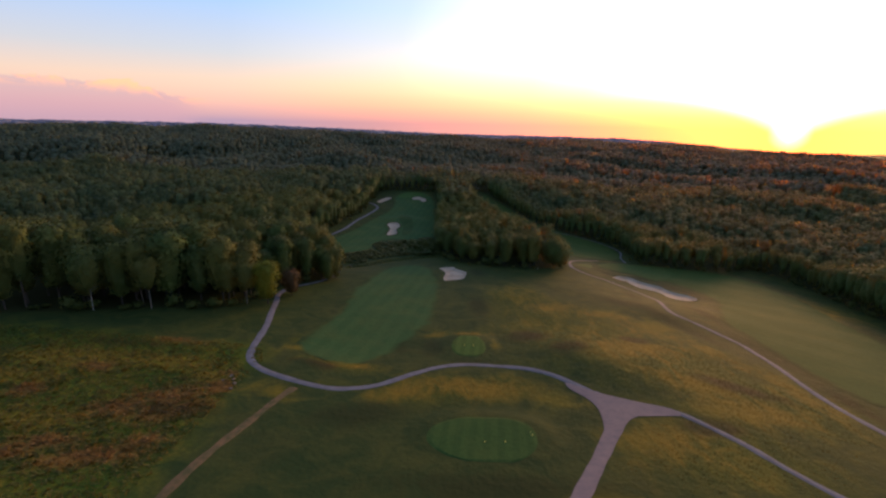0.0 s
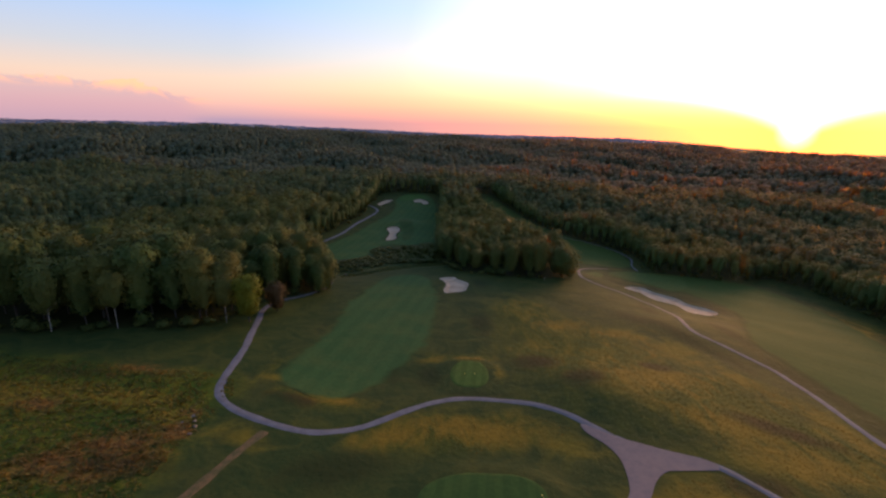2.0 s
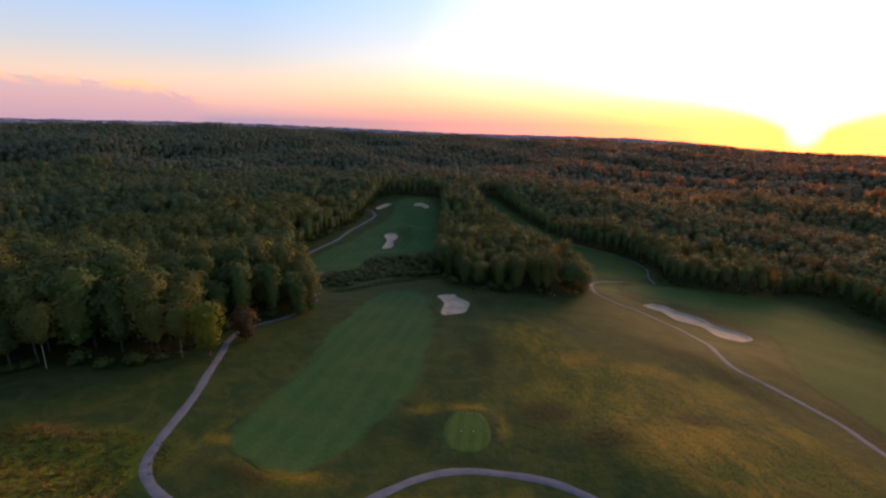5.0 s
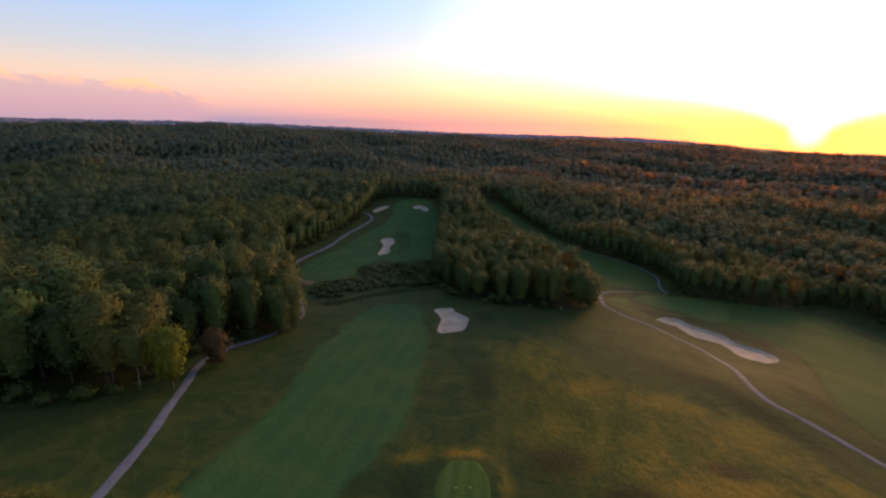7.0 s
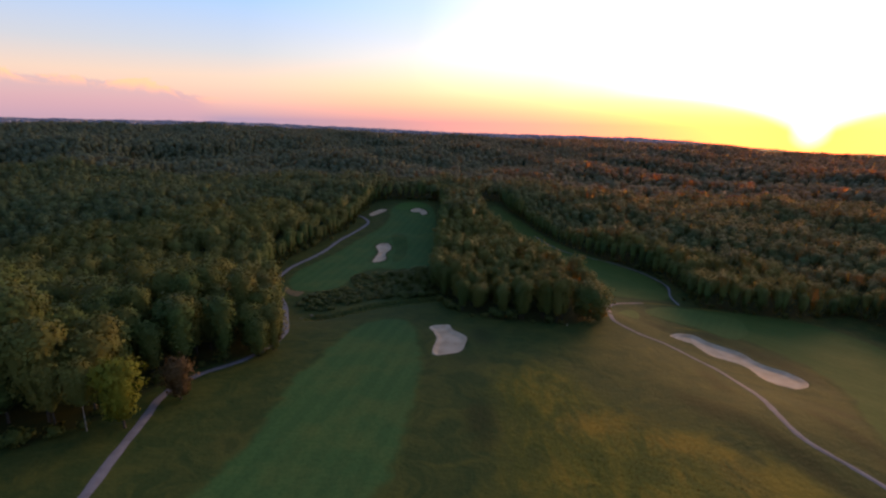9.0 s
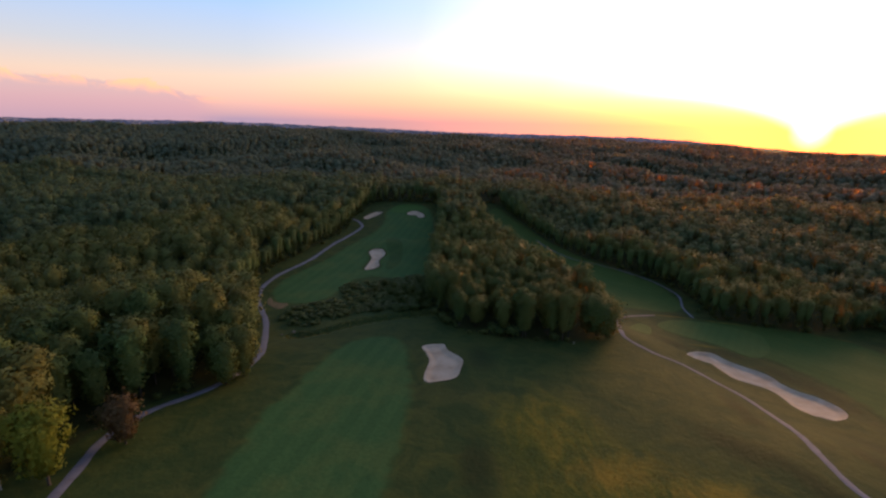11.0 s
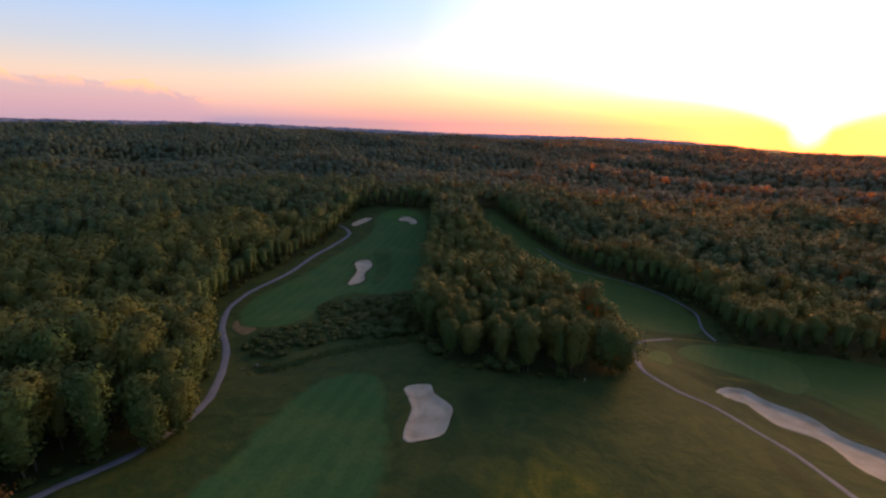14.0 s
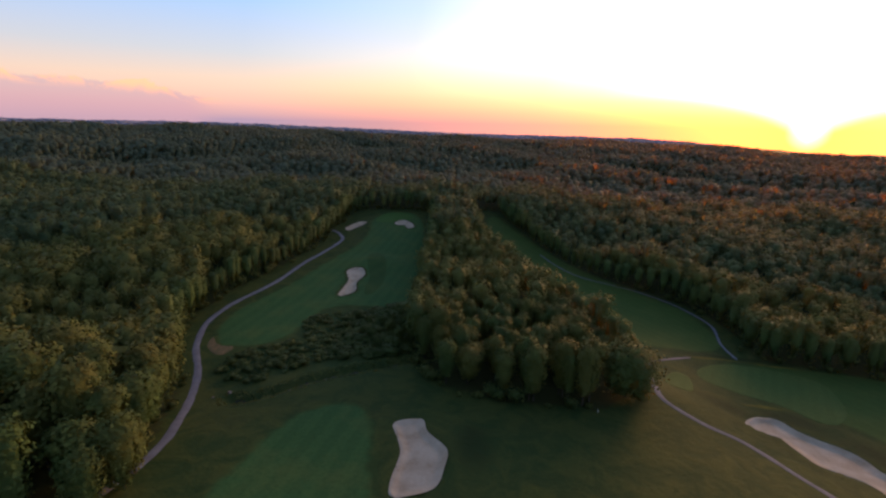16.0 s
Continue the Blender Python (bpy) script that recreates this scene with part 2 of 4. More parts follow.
def sand_look(n, bsdf, out):
    p = place(n)
    c = n.mix(n.ramp(n.noise(p, 0.18, 4, 0.6), [(0.4, 0.0), (0.65, 1.0)]), (0.37, 0.295, 0.225), (0.26, 0.19, 0.13))
    c = n.mix(n.ramp(n.noise(p, 1.4, 3), [(0.4, 0.4), (0.6, 0.0)]), c, (0.31, 0.245, 0.185))
    n.link(c, bsdf.inputs["Base Color"])
    bsdf.inputs["Roughness"].default_value = 0.9
    bump(n, bsdf, n.noise(p, 1.6, 3), 0.5, 0.2)


def asphalt_look(n, bsdf, out):
    p = place(n)
    c = n.mix(n.ramp(n.noise(p, 0.35, 4, 0.6), [(0.35, 0.0), (0.65, 1.0)]), (0.095, 0.101, 0.129), (0.138, 0.145, 0.180))
    c = n.mix(n.ramp(n.noise(p, 3.0, 3), [(0.35, 0.5), (0.6, 0.0)]), c, (0.105, 0.10, 0.115))
    n.link(c, bsdf.inputs["Base Color"])
    bsdf.inputs["Roughness"].default_value = 0.85
    bsdf.inputs["Specular IOR Level"].default_value = 0.12
    bump(n, bsdf, n.noise(p, 5.0, 3), 0.3, 0.03)


def asphalt_worn_look(n, bsdf, out):
    """Old asphalt with reddish grit trodden into it."""
    asphalt_look(n, bsdf, out)
    p = place(n)
    n.link(n.mix(n.ramp(n.noise(p, 0.5, 5, 0.65), [(0.3, 0.0), (0.7, 1.0)]), (0.130, 0.112, 0.126), (0.190, 0.148, 0.150)), bsdf.inputs["Base Color"])


def earth_look(n, bsdf, out):
    p = place(n)
    c = n.mix(n.ramp(n.noise(p, 0.5, 4, 0.65), [(0.35, 0.0), (0.65, 1.0)]), (0.150, 0.088, 0.042), (0.070, 0.056, 0.022))
    c = n.mix(n.ramp(n.noise(n.stretch(p, (1.0, 0.3, 0), 0.1), 0.7, 5, 0.7), [(0.42, 0.0), (0.60, 0.75)]), c, (0.046, 0.050, 0.016))
    n.link(c, bsdf.inputs["Base Color"])
    bsdf.inputs["Roughness"].default_value = 0.9
    bump(n, bsdf, n.noise(p, 2.0, 4), 0.6, 0.15)


LEAF_VEIL = (0.85, 0.44, 0.12)  # orange passed by the leaves, standing in for the sun's hazy glare


def leaf_look(dark, light, tip, through=0.24, shine=(0.14, 0.12, 0.016)):
    """Foliage: varied from spray to spray and tree to tree; light comes through it yellow, with orange glare put in."""
    def build(n, bsdf, out):
        info, geo = n.add("ShaderNodeObjectInfo"), n.add("ShaderNodeNewGeometry")
        p = geo.outputs["Position"]
        vary = n.math("ADD", n.math("MULTIPLY", geo.outputs["Random Per Island"], 0.45),
                      n.math("MULTIPLY", n.ramp(n.noise(p, 0.12, 2, 0.5), [(0.35, 0.0), (0.65, 1.0)]), 0.6))
        c = n.mix(vary, tuple(v * 0.75 for v in dark), light)
        c = n.mix(n.ramp(info.outputs["Random"], [(0.35, 0.0), (1.0, 0.6)]), c, tip)
        c = n.mix(n.ramp(n.noise(p, 0.05, 3, 0.6), [(0.45, 0.0), (0.68, 0.5)]), c, tip)
        c = n.mix(n.ramp(n.noise(p, 0.8, 3, 0.7), [(0.35, 0.35), (0.6, 0.0)]), c, tuple(v * 0.6 for v in dark))
        n.link(c, bsdf.inputs["Base Color"])
        bsdf.inputs["Roughness"].default_value = 0.65
        bsdf.inputs["Specular IOR Level"].default_value = 0.12
        bump(n, bsdf, n.noise(p, 1.5, 4, 0.75), 0.6, 0.6)
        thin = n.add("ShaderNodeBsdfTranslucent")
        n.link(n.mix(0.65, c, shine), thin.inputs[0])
        # Orange refraction puts the low sun's veil of glare into the leaves
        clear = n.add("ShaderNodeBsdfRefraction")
        clear.inputs["Color"].default_value = (*LEAF_VEIL, 1)
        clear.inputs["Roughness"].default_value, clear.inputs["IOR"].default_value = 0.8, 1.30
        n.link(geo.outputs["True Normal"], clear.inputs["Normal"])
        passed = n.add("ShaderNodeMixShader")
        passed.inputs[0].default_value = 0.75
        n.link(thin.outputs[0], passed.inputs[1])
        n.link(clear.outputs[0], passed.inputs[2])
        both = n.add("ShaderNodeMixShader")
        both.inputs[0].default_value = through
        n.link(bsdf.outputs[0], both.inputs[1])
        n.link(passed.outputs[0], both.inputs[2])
        n.link(both.outputs[0], out.inputs[0])
    return build


def bark_look(dark, light):
    def build(n, bsdf, out):
        p = n.add("ShaderNodeTexCoord").outputs["Object"]
        c = n.mix(n.ramp(n.noise(n.stretch(p, (6, 6, 1.2)), 1.0, 4, 0.65), [(0.35, 0.0), (0.6, 1.0)]), dark, light)
        n.link(c, bsdf.inputs["Base Color"])
        bsdf.inputs["Roughness"].default_value = 0.85
        bump(n, bsdf, n.noise(n.stretch(p, (8, 8, 1.5)), 1.0, 4), 0.6, 0.05)
    return build


def plain_look(colour, roughness):
    def build(n, bsdf, out):
        p = place(n)
        n.link(n.mix(n.noise(p, 9.0, 3), tuple(v * 0.7 for v in colour), colour), bsdf.inputs["Base Color"])
        bsdf.inputs["Roughness"].default_value = roughness
    return build


GROUND = material("rough_ground", ground_look)
FAIRWAY = material("mown_fairway", mown_look((0.030, 0.076, 0.026), (0.034, 0.084, 0.028), 6.0, 0.15, 0.35, True))
FAIRWAY_DRY = material("mown_fairway_dry", mown_look((0.041, 0.074, 0.020), (0.044, 0.079, 0.021), 6.0, -0.5, 0.3, True))
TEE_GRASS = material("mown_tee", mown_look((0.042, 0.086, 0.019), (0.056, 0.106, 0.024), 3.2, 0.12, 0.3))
# Darker copy of the tee grass, with shade put into its colour
TEE_SHADED = material("mown_tee_shaded", mown_look((0.030, 0.070, 0.019), (0.036, 0.080, 0.021), 3.2, 0.12, 0.2))
# Dark rough of the knoll, with the mound's own shade in the colour
KNOLL = material("knoll_rough_shaded", mown_look((0.026, 0.060, 0.019), (0.028, 0.064, 0.020), 9.0, 0.4, 0.3))
GREEN_GRASS = material("putting_green", mown_look((0.040, 0.092, 0.024), (0.046, 0.100, 0.026), 2.5, 0.6, 0.15))
GREEN_DRY = material("putting_green_dry", mown_look((0.054, 0.088, 0.026), (0.058, 0.094, 0.028), 4.0, 0.6, 0.3))
SAND = material("bunker_sand", sand_look)
ASPHALT = material("path_asphalt", asphalt_look)
ASPHALT_WORN = material("path_asphalt_worn", asphalt_worn_look)
EARTH = material("bare_earth", earth_look)
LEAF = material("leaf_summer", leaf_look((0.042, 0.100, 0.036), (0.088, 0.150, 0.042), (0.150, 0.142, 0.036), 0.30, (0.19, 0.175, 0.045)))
# The farther leaves are paler and bluer: distance haze painted in
LEAF_BACK_HAZED = material("leaf_back_woods_hazed", leaf_look((0.054, 0.108, 0.056), (0.096, 0.150, 0.060), (0.145, 0.148, 0.052), 0.34, (0.24, 0.20, 0.06)))
LEAF_FAR_HAZED = material("leaf_far_woods_hazed", leaf_look((0.066, 0.114, 0.078), (0.090, 0.136, 0.084), (0.116, 0.130, 0.076), 0.38, (0.28, 0.22, 0.10)))
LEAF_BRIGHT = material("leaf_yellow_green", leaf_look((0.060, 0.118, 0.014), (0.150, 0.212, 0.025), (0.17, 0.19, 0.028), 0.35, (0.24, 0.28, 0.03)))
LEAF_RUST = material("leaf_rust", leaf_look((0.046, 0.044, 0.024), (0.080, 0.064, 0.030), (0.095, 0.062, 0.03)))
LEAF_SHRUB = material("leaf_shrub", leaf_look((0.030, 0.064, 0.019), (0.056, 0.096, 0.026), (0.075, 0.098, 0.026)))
STRAW = material("tall_grass_straw", blade_look(straw_colour))
WEED = material("meadow_weed", blade_look(weed_colour))
REED = material("creek_grass_green", blade_look(lambda n, p, tone: n.mix(n.band(n.noise(p, 0.3, 4, 0.6), 0.35, 0.65), (0.042, 0.088, 0.020), (0.080, 0.120, 0.026))))
# Blue-grey of the far hills is aerial haze laid into the base colour
HAZY = material("hazed_far_hills", plain_look((0.20, 0.21, 0.29), 0.9))
BARK = material("bark_grey", bark_look((0.025, 0.020, 0.015), (0.065, 0.052, 0.040)))
BARK_PALE = material("bark_birch", bark_look((0.16, 0.145, 0.13), (0.34, 0.32, 0.29)))
STONE = material("pale_stone", plain_look((0.19, 0.15, 0.12), 0.9))
MARKER = material("yellow_marker_paint", plain_look((0.75, 0.62, 0.12), 0.45))
# Dark bed strip: the ditch's line of shadow put into the colour
BED_SHADE = material("creek_bed_shade", plain_look((0.030, 0.028, 0.020), 0.95))
POST_WHITE = material("white_stake_paint", plain_look((0.75, 0.74, 0.70), 0.5))

# ---------------------------------------------------------------- lie of the land
# Heights of a coarse net over the course, 75 m apart, from x = -225 and y = 0
NET = np.array([
    (3.5, 8.6, 9.7, 7.8, 6.0, 2.5, -2.6, -8.2),
    (3.1, 7.3, 3.8, -2.4, -1.5, -5.5, -11.2, -17.3),
    (5.0, 2.5, -4.4, -11.5, -10.8, -14.5, -20.3, -26.1),
    (-1.0, -6.0, -13.4, -13.6, -16.5, -24.2, -29.8, -33.8),
    (-34.0, -29.0, -24.9, -22.5, -23.7, -33.5, -37.8, -39.0),
    (-27.0, -20.0, -25.6, -30.2, -32.7, -39.0, -41.3, -41.5),
    (-20.0, -17.0, -24.2, -27.8, -31.8, -36.5, -39.2, -40.8),
    (-19.0, -15.7, -18.0, -18.8, -24.8, -30.2, -34.0, -37.3),
    (-18.0, -14.9, -13.8, -14.2, -17.9, -22.8, -27.7, -32.9),
])
NET_X, NET_Y, NET_STEP = -225.0, 0.0, 75.0


def smooth(a, b, v):
    s = np.clip((v - a) / (b - a), 0, 1)
    return s * s * (3 - 2 * s)


def spline_weights(s):
    return ((1 - s) ** 3 / 6, (3 * s ** 3 - 6 * s * s + 4) / 6, (-3 * s ** 3 + 3 * s * s + 3 * s + 1) / 6, s ** 3 / 6)


def ring(points, per=10):
    """A smooth closed outline through the points."""
    p = np.array(points, float)  # x, y
    n = len(p)
    out = []
    for i in range(n):
        a, b, c, d = p[i - 1], p[i], p[(i + 1) % n], p[(i + 2) % n]
        for k in range(per):
            s = k / per
            out.append(0.5 * (2 * b + (c - a) * s + (2 * a - 5 * b + 4 * c - d) * s * s + (3 * b - a - 3 * c + d) * s ** 3))
    return np.array(out)


def strand(points, step=1.5):
    """A smooth open line through the points, at even steps."""
    p = np.array(points, float)
    p = np.vstack([2 * p[0] - p[1], p, 2 * p[-1] - p[-2]])
    out = []
    for i in range(1, len(p) - 2):
        a, b, c, d = p[i - 1], p[i], p[i + 1], p[i + 2]
        n = max(2, int(np.linalg.norm(c[:2] - b[:2]) / step))
        for k in range(n):
            s = k / n
            out.append(0.5 * (2 * b + (c - a) * s + (2 * a - 5 * b + 4 * c - d) * s * s + (3 * b - a - 3 * c + d) * s ** 3))
    out.append(p[-2])
    return np.array(out)


def inside(x, y, outline):
    """Which of the places lie within a closed outline."""
    x, y = np.asarray(x, float), np.asarray(y, float)
    hit = np.zeros(x.shape, bool)
    px, py = outline[:, 0], outline[:, 1]
    for i in range(len(outline)):
        x0, y0, x1, y1 = px[i - 1], py[i - 1], px[i], py[i]
        if y0 == y1:
            continue
        cross = (y0 > y) != (y1 > y)
        hit ^= cross & (x < (x1 - x0) * (y - y0) / (y1 - y0) + x0)
    return hit


def away(x, y, line):
    """How far the places are from a line of points."""
    x, y = np.asarray(x, float), np.asarray(y, float)
    best = np.full(x.shape, 1e9)
    for q in line:
        best = np.minimum(best, (x - q[0]) ** 2 + (y - q[1]) ** 2)
    return np.sqrt(best)


BUNKERS = {
    "fairway": [(-2, 258.5), (2, 260.5), (6.2, 260), (8, 253.5), (13.2, 246.5), (12.8, 240), (10.8, 233), (4.5, 230), (1, 230.5), (0.6, 236), (1.6, 245), (-0.5, 252.5)],
    "second": [(-52, 416), (-48, 422), (-43, 421), (-40, 412), (-42, 398), (-40, 386), (-44, 377.5), (-48, 378), (-48, 390), (-48, 402)],
    "green_near": [(-73, 503), (-74, 510), (-70, 521), (-66, 527), (-60, 526), (-62, 516), (-66, 508), (-69, 501)],
    "green_far": [(-37, 528), (-34, 536), (-29, 537), (-22, 528), (-20, 518), (-25, 515), (-28, 524), (-33, 522)],
    "long": [(108, 278), (112, 282), (117, 283.8), (121.7, 282.6), (124, 278), (128, 274), (133, 270.5), (135.3, 265.5), (135.2, 260), (137, 254.5), (141, 250), (142.4, 243.5), (141, 237.5), (136.5, 232.5), (131, 231),
             (126, 234.5), (125.2, 241.5), (127, 249.5), (126, 254.6), (121.8, 257.6), (117.5, 260.5), (116.3, 266), (115, 272.5), (111.5, 274)],
}
BUNKERS = {k: ring(v, 6) for k, v in BUNKERS.items()}
CREEK = strand([(-56.5, 276), (-53, 274), (-44, 278), (-36, 285), (-26, 292), (-15, 298), (-3, 304), (12, 312)], 2.5)
TEE_SMALL = ring([(2.9, 141), (3.7, 147), (6.4, 151.2), (10, 152.2), (13.5, 151), (15.6, 146.6), (15.7, 141), (14.2, 137.3), (11.5, 135.2), (8, 134.8), (4.7, 136.5)], 5)
TEE_LARGE = ring([(-3.9, 87.2), (-2.9, 91.2), (0.2, 94), (5.6, 96), (12.5, 96.4), (18.5, 95.6), (22.2, 92.8), (22.9, 88.4), (21.8, 84.5), (18.1, 81), (13.2, 79.4), (7.3, 79.6), (1.5, 81.3), (-2.3, 84.1)], 5)
OPEN = np.array([(-420, 118), (-260, 128), (-150, 140), (-123, 151), (-107, 158), (-86, 165), (-80, 178), (-77.5, 190), (-76.5, 202), (-70, 213),
                 (-64.5, 222), (-62.5, 238), (-64, 250), (-75, 277), (-90, 302), (-101, 318), (-106, 346), (-103, 374), (-96, 402), (-85, 453), (-83, 490),
                 (-82, 526), (-74, 568), (-27, 577), (-8, 566), (-2, 483), (-3, 416), (-3, 366), (-1, 318), (4, 298), (12, 284),
                 (28, 276), (60, 274), (80, 290), (80, 308), (75, 336), (67, 366), (56, 398), (45, 428), (36, 464), (31, 500), (30, 552),
                 (40, 590), (58, 584), (64, 550), (76, 512), (88, 474), (104, 447), (124, 429), (145, 411), (157, 388), (157, 360), (152, 338), (193, 326),
                 (222, 332), (240, 338), (246, 309), (240, 266), (228, 216), (218, 180), (228, 100), (262, 0), (300, -260), (-420, -260)], float)


def height_at(x, y, fine=True):
    x, y = np.broadcast_arrays(np.asarray(x, float), np.asarray(y, float))
    x, y = x.astype(float), y.astype(float)
    ny, nx = NET.shape
    u, v = np.clip((x - NET_X) / NET_STEP, 0, nx - 1.0001), np.clip((y - NET_Y) / NET_STEP, 0, ny - 1.0001)
    i, j = u.astype(int), v.astype(int)
    wa, wb = spline_weights(u - i), spline_weights(v - j)
    near = np.zeros(x.shape)
    for p in range(4):
        for q in range(4):
            near += wa[p] * wb[q] * NET[np.clip(j + q - 1, 0, ny - 1), np.clip(i + p - 1, 0, nx - 1)]
    # far country: level woods, a long ridge, haze-blue hills at the horizon
    d = np.hypot(x, y)
    side = np.where(y > 1, x / np.maximum(y, 1), np.sign(x) * 9)
    ridge = np.interp(side, [-2, -0.97, -0.47, -0.23, 0.0, 0.27, 0.51, 0.64, 0.76, 0.97, 2], [30, 29, 28, 17, 5, 2, -3, -11, -14, -17, -20])
    low = np.interp(side, [-1.6, -0.8, -0.3, 0.2, 0.6, 1.2], [-15, -17, -20, -29, -38, -40])
    far = low + (ridge - low) * smooth(700, 1500, d) - (60 + 90 * smooth(0.35, 0.8, side)) * smooth(1600, 2500, d)
    far = far + np.interp(side, [-1.5, -0.97, -0.47, -0.2, 0.0, 1.0], [66, 66, 58, 38, 20, 0]) * smooth(2700, 4300, d)
    fade = 1 - 0.55 * smooth(900, 1400, d)
    roll = fade * (9.0 * np.sin(x / 71 + 1.3) * np.sin(y / 83 + 0.4) + 6.5 * np.sin((x + y) / 47.0) * np.sin((x - 0.6 * y) / 131.0))
    roll = roll + 7.5 * np.sin(d / 43 + 0.9 * np.sin(x / 95 + 0.6) + 0.7) * (1 - smooth(750, 1150, d))
    out = np.hypot(np.maximum(np.maximum(NET_X - x, x - (NET_X + (nx - 1) * NET_STEP)), 0),
                   np.maximum(np.maximum(NET_Y - y, y - (NET_Y + (ny - 1) * NET_STEP)), 0))
    z = near + (far - near) * smooth(0, 420, out) + roll * smooth(40, 350, out)
    if not fine:
        return z
    # mounds in the tall grass, tee platforms, sand hollows, the creek bed
    for mx, my, size, tall in ((47, 137, 15, 4.2), (62, 168, 13, 1.2), (84, 150, 12, 1.0), (30, 205, 11, 0.9), (-38, 122, 9, 0.7),
                               (-41, 433, 10, 1.6), (-34, 440, 8, 1.2), (120, 205, 9, 0.8), (70, 120, 12, 1.1), (-30, 142, 14, -0.6), (0, 120, 8, 0.5),
                               (126, 258, 24, -3.0), (100, 193, 16, 2.5), (84, 290, 12, 1.8), (8, 250, 14, 1.6), (-66, 278, 14, -3.2)):
        z = z + tall * np.exp(-((x - mx) ** 2 + (y - my) ** 2) / (2 * size * size))
    z = z + 0.14 * np.sin(x / 5.3 + 0.7 * np.sin(y / 9.0)) * np.sin(y / 6.7 + 0.5 * np.sin(x / 8.0))
    box = (x > -120) & (x < 240) & (y > 60) & (y < 580)
    if box.any():
        xb, yb, zb = x[box], y[box], z[box]
        for name, line in BUNKERS.items():
            m = away(xb, yb, line)
            within = inside(xb, yb, line)
            zb = zb - np.where(within, 0.9 * smooth(0, 2.5, m), 0) + np.where(~within, 0.35 * (1 - smooth(0, 3.5, m)), 0)
        for line, lift in ((TEE_SMALL, 0.9), (TEE_LARGE, 0.5)):
            c = line.mean(axis=0)
            flat = height_at(c[0] + 0.0, c[1] + 0.0, False) + lift
            s = np.where(inside(xb, yb, line), 1.0, 1 - smooth(0.5, 6.5, away(xb, yb, line)))
            tilt = 0.55 * (height_at(xb, yb, False) - height_at(c[0], c[1], False))
            zb = zb + (flat + tilt - zb) * s
        zb = zb - 2.0 * (1 - smooth(0.6, 3.8, away(xb, yb, CREEK)))
        z = z.copy()
        z[box] = zb
    return z


def at(x, y):
    return float(height_at(np.array([x]), np.array([y]))[0])


# ---------------------------------------------------------------- mesh helpers
def mesh_of(name, verts, faces, mat, smoothed=True, normals=None):
    """A mesh object from arrays: faces all of one size."""
    me = bpy.data.meshes.new(name)
    faces = np.asarray(faces, np.int32)
    n, k = faces.shape
    me.vertices.add(len(verts))
    me.vertices.foreach_set("co", np.asarray(verts, np.float32).ravel())
    me.loops.add(n * k)
    me.loops.foreach_set("vertex_index", faces.ravel())
    me.polygons.add(n)
    me.polygons.foreach_set("loop_start", np.arange(0, n * k, k, dtype=np.int32))
    me.polygons.foreach_set("use_smooth", np.full(n, smoothed))
    me.update(calc_edges=True)
    me.materials.append(mat)
    if normals is not None:
        me.normals_split_custom_set_from_vertices(np.asarray(normals, np.float32))
    return me


def part(name, me, parent, label=""):
    ob = new(name, me)
    ob.parent = parent
    return tagged(ob, label)


def thing(name, label, category, group="", kind=""):
    return tagged(new(name), label, category, group, kind)


# ---------------------------------------------------------------- ground
def ticks(lo, hi, step, ends, grow=1.09):
    core = list(np.arange(lo, hi + 0.1, step))
    for sign, end in ((-1, ends[0]), (1, ends[1])):
        v, s = (core[0] if sign < 0 else core[-1]), step
        while sign * v < sign * end:
            s = min(s * grow, 110)
            v += sign * s
            core.insert(0, v) if sign < 0 else core.append(v)
    return np.array(core)


gx, gy = ticks(-118, 228, 2.1, (-4800, 4800)), ticks(60, 568, 2.1, (-600, 4800))
GX, GY = np.meshgrid(gx, gy)
GZ = height_at(GX, GY)
cols, rows_n = len(gx), len(gy)
idx = np.arange(cols * rows_n).reshape(rows_n, cols)
quads = np.stack([idx[:-1, :-1], idx[:-1, 1:], idx[1:, 1:], idx[1:, :-1]], -1).reshape(-1, 4)
ground_me = mesh_of("ground", np.stack([GX, GY, GZ], -1).reshape(-1, 3), quads, GROUND)


def zone_masks(x, y):
    """How far each place belongs to the tall golden grass, the wild meadow, the wood's floor."""
    def spot(cx, cy, rx, ry, turn=0.0):
        a, b = x - cx, y - cy
        c, s = math.cos(turn), math.sin(turn)
        return np.exp(-(((a * c + b * s) / rx) ** 2 + ((b * c - a * s) / ry) ** 2))
    gold = np.zeros(x.shape)
    for cx, cy, rx, ry, turn in ((50, 165, 30, 40, 0.3), (75, 130, 30, 26, -0.4), (36, 205, 16, 22, 0.0), (90, 110, 24, 22, 0.0), (62, 85, 24, 16, 0.0),
                                 (5, 112, 26, 9, 0.1), (-30, 124, 14, 5, -0.2), (9, 156, 13, 4, 0.0), (195, 250, 22, 40, 0.5), (-46, 140, 5, 6, 0.0)):
        gold = np.maximum(gold, spot(cx, cy, rx, ry, turn))
    wild = smooth(-44, -62, x) * smooth(142, 122, y) + 0 * x
    wood = (~inside(x, y, OPEN)).astype(float)
    return gold, wild, wood


gold, wild, wood = zone_masks(GX, GY)


def spots(x, y, rows):
    """Soft oval patches: x, y, two half-widths, turn."""
    m = np.zeros(x.shape)
    for cx, cy, rx, ry, turn in rows:
        a, b, c, q = x - cx, y - cy, math.cos(turn), math.sin(turn)
        m = np.maximum(m, np.exp(-(((a * c + b * q) / rx) ** 2 + ((b * c - a * q) / ry) ** 2)))
    return m


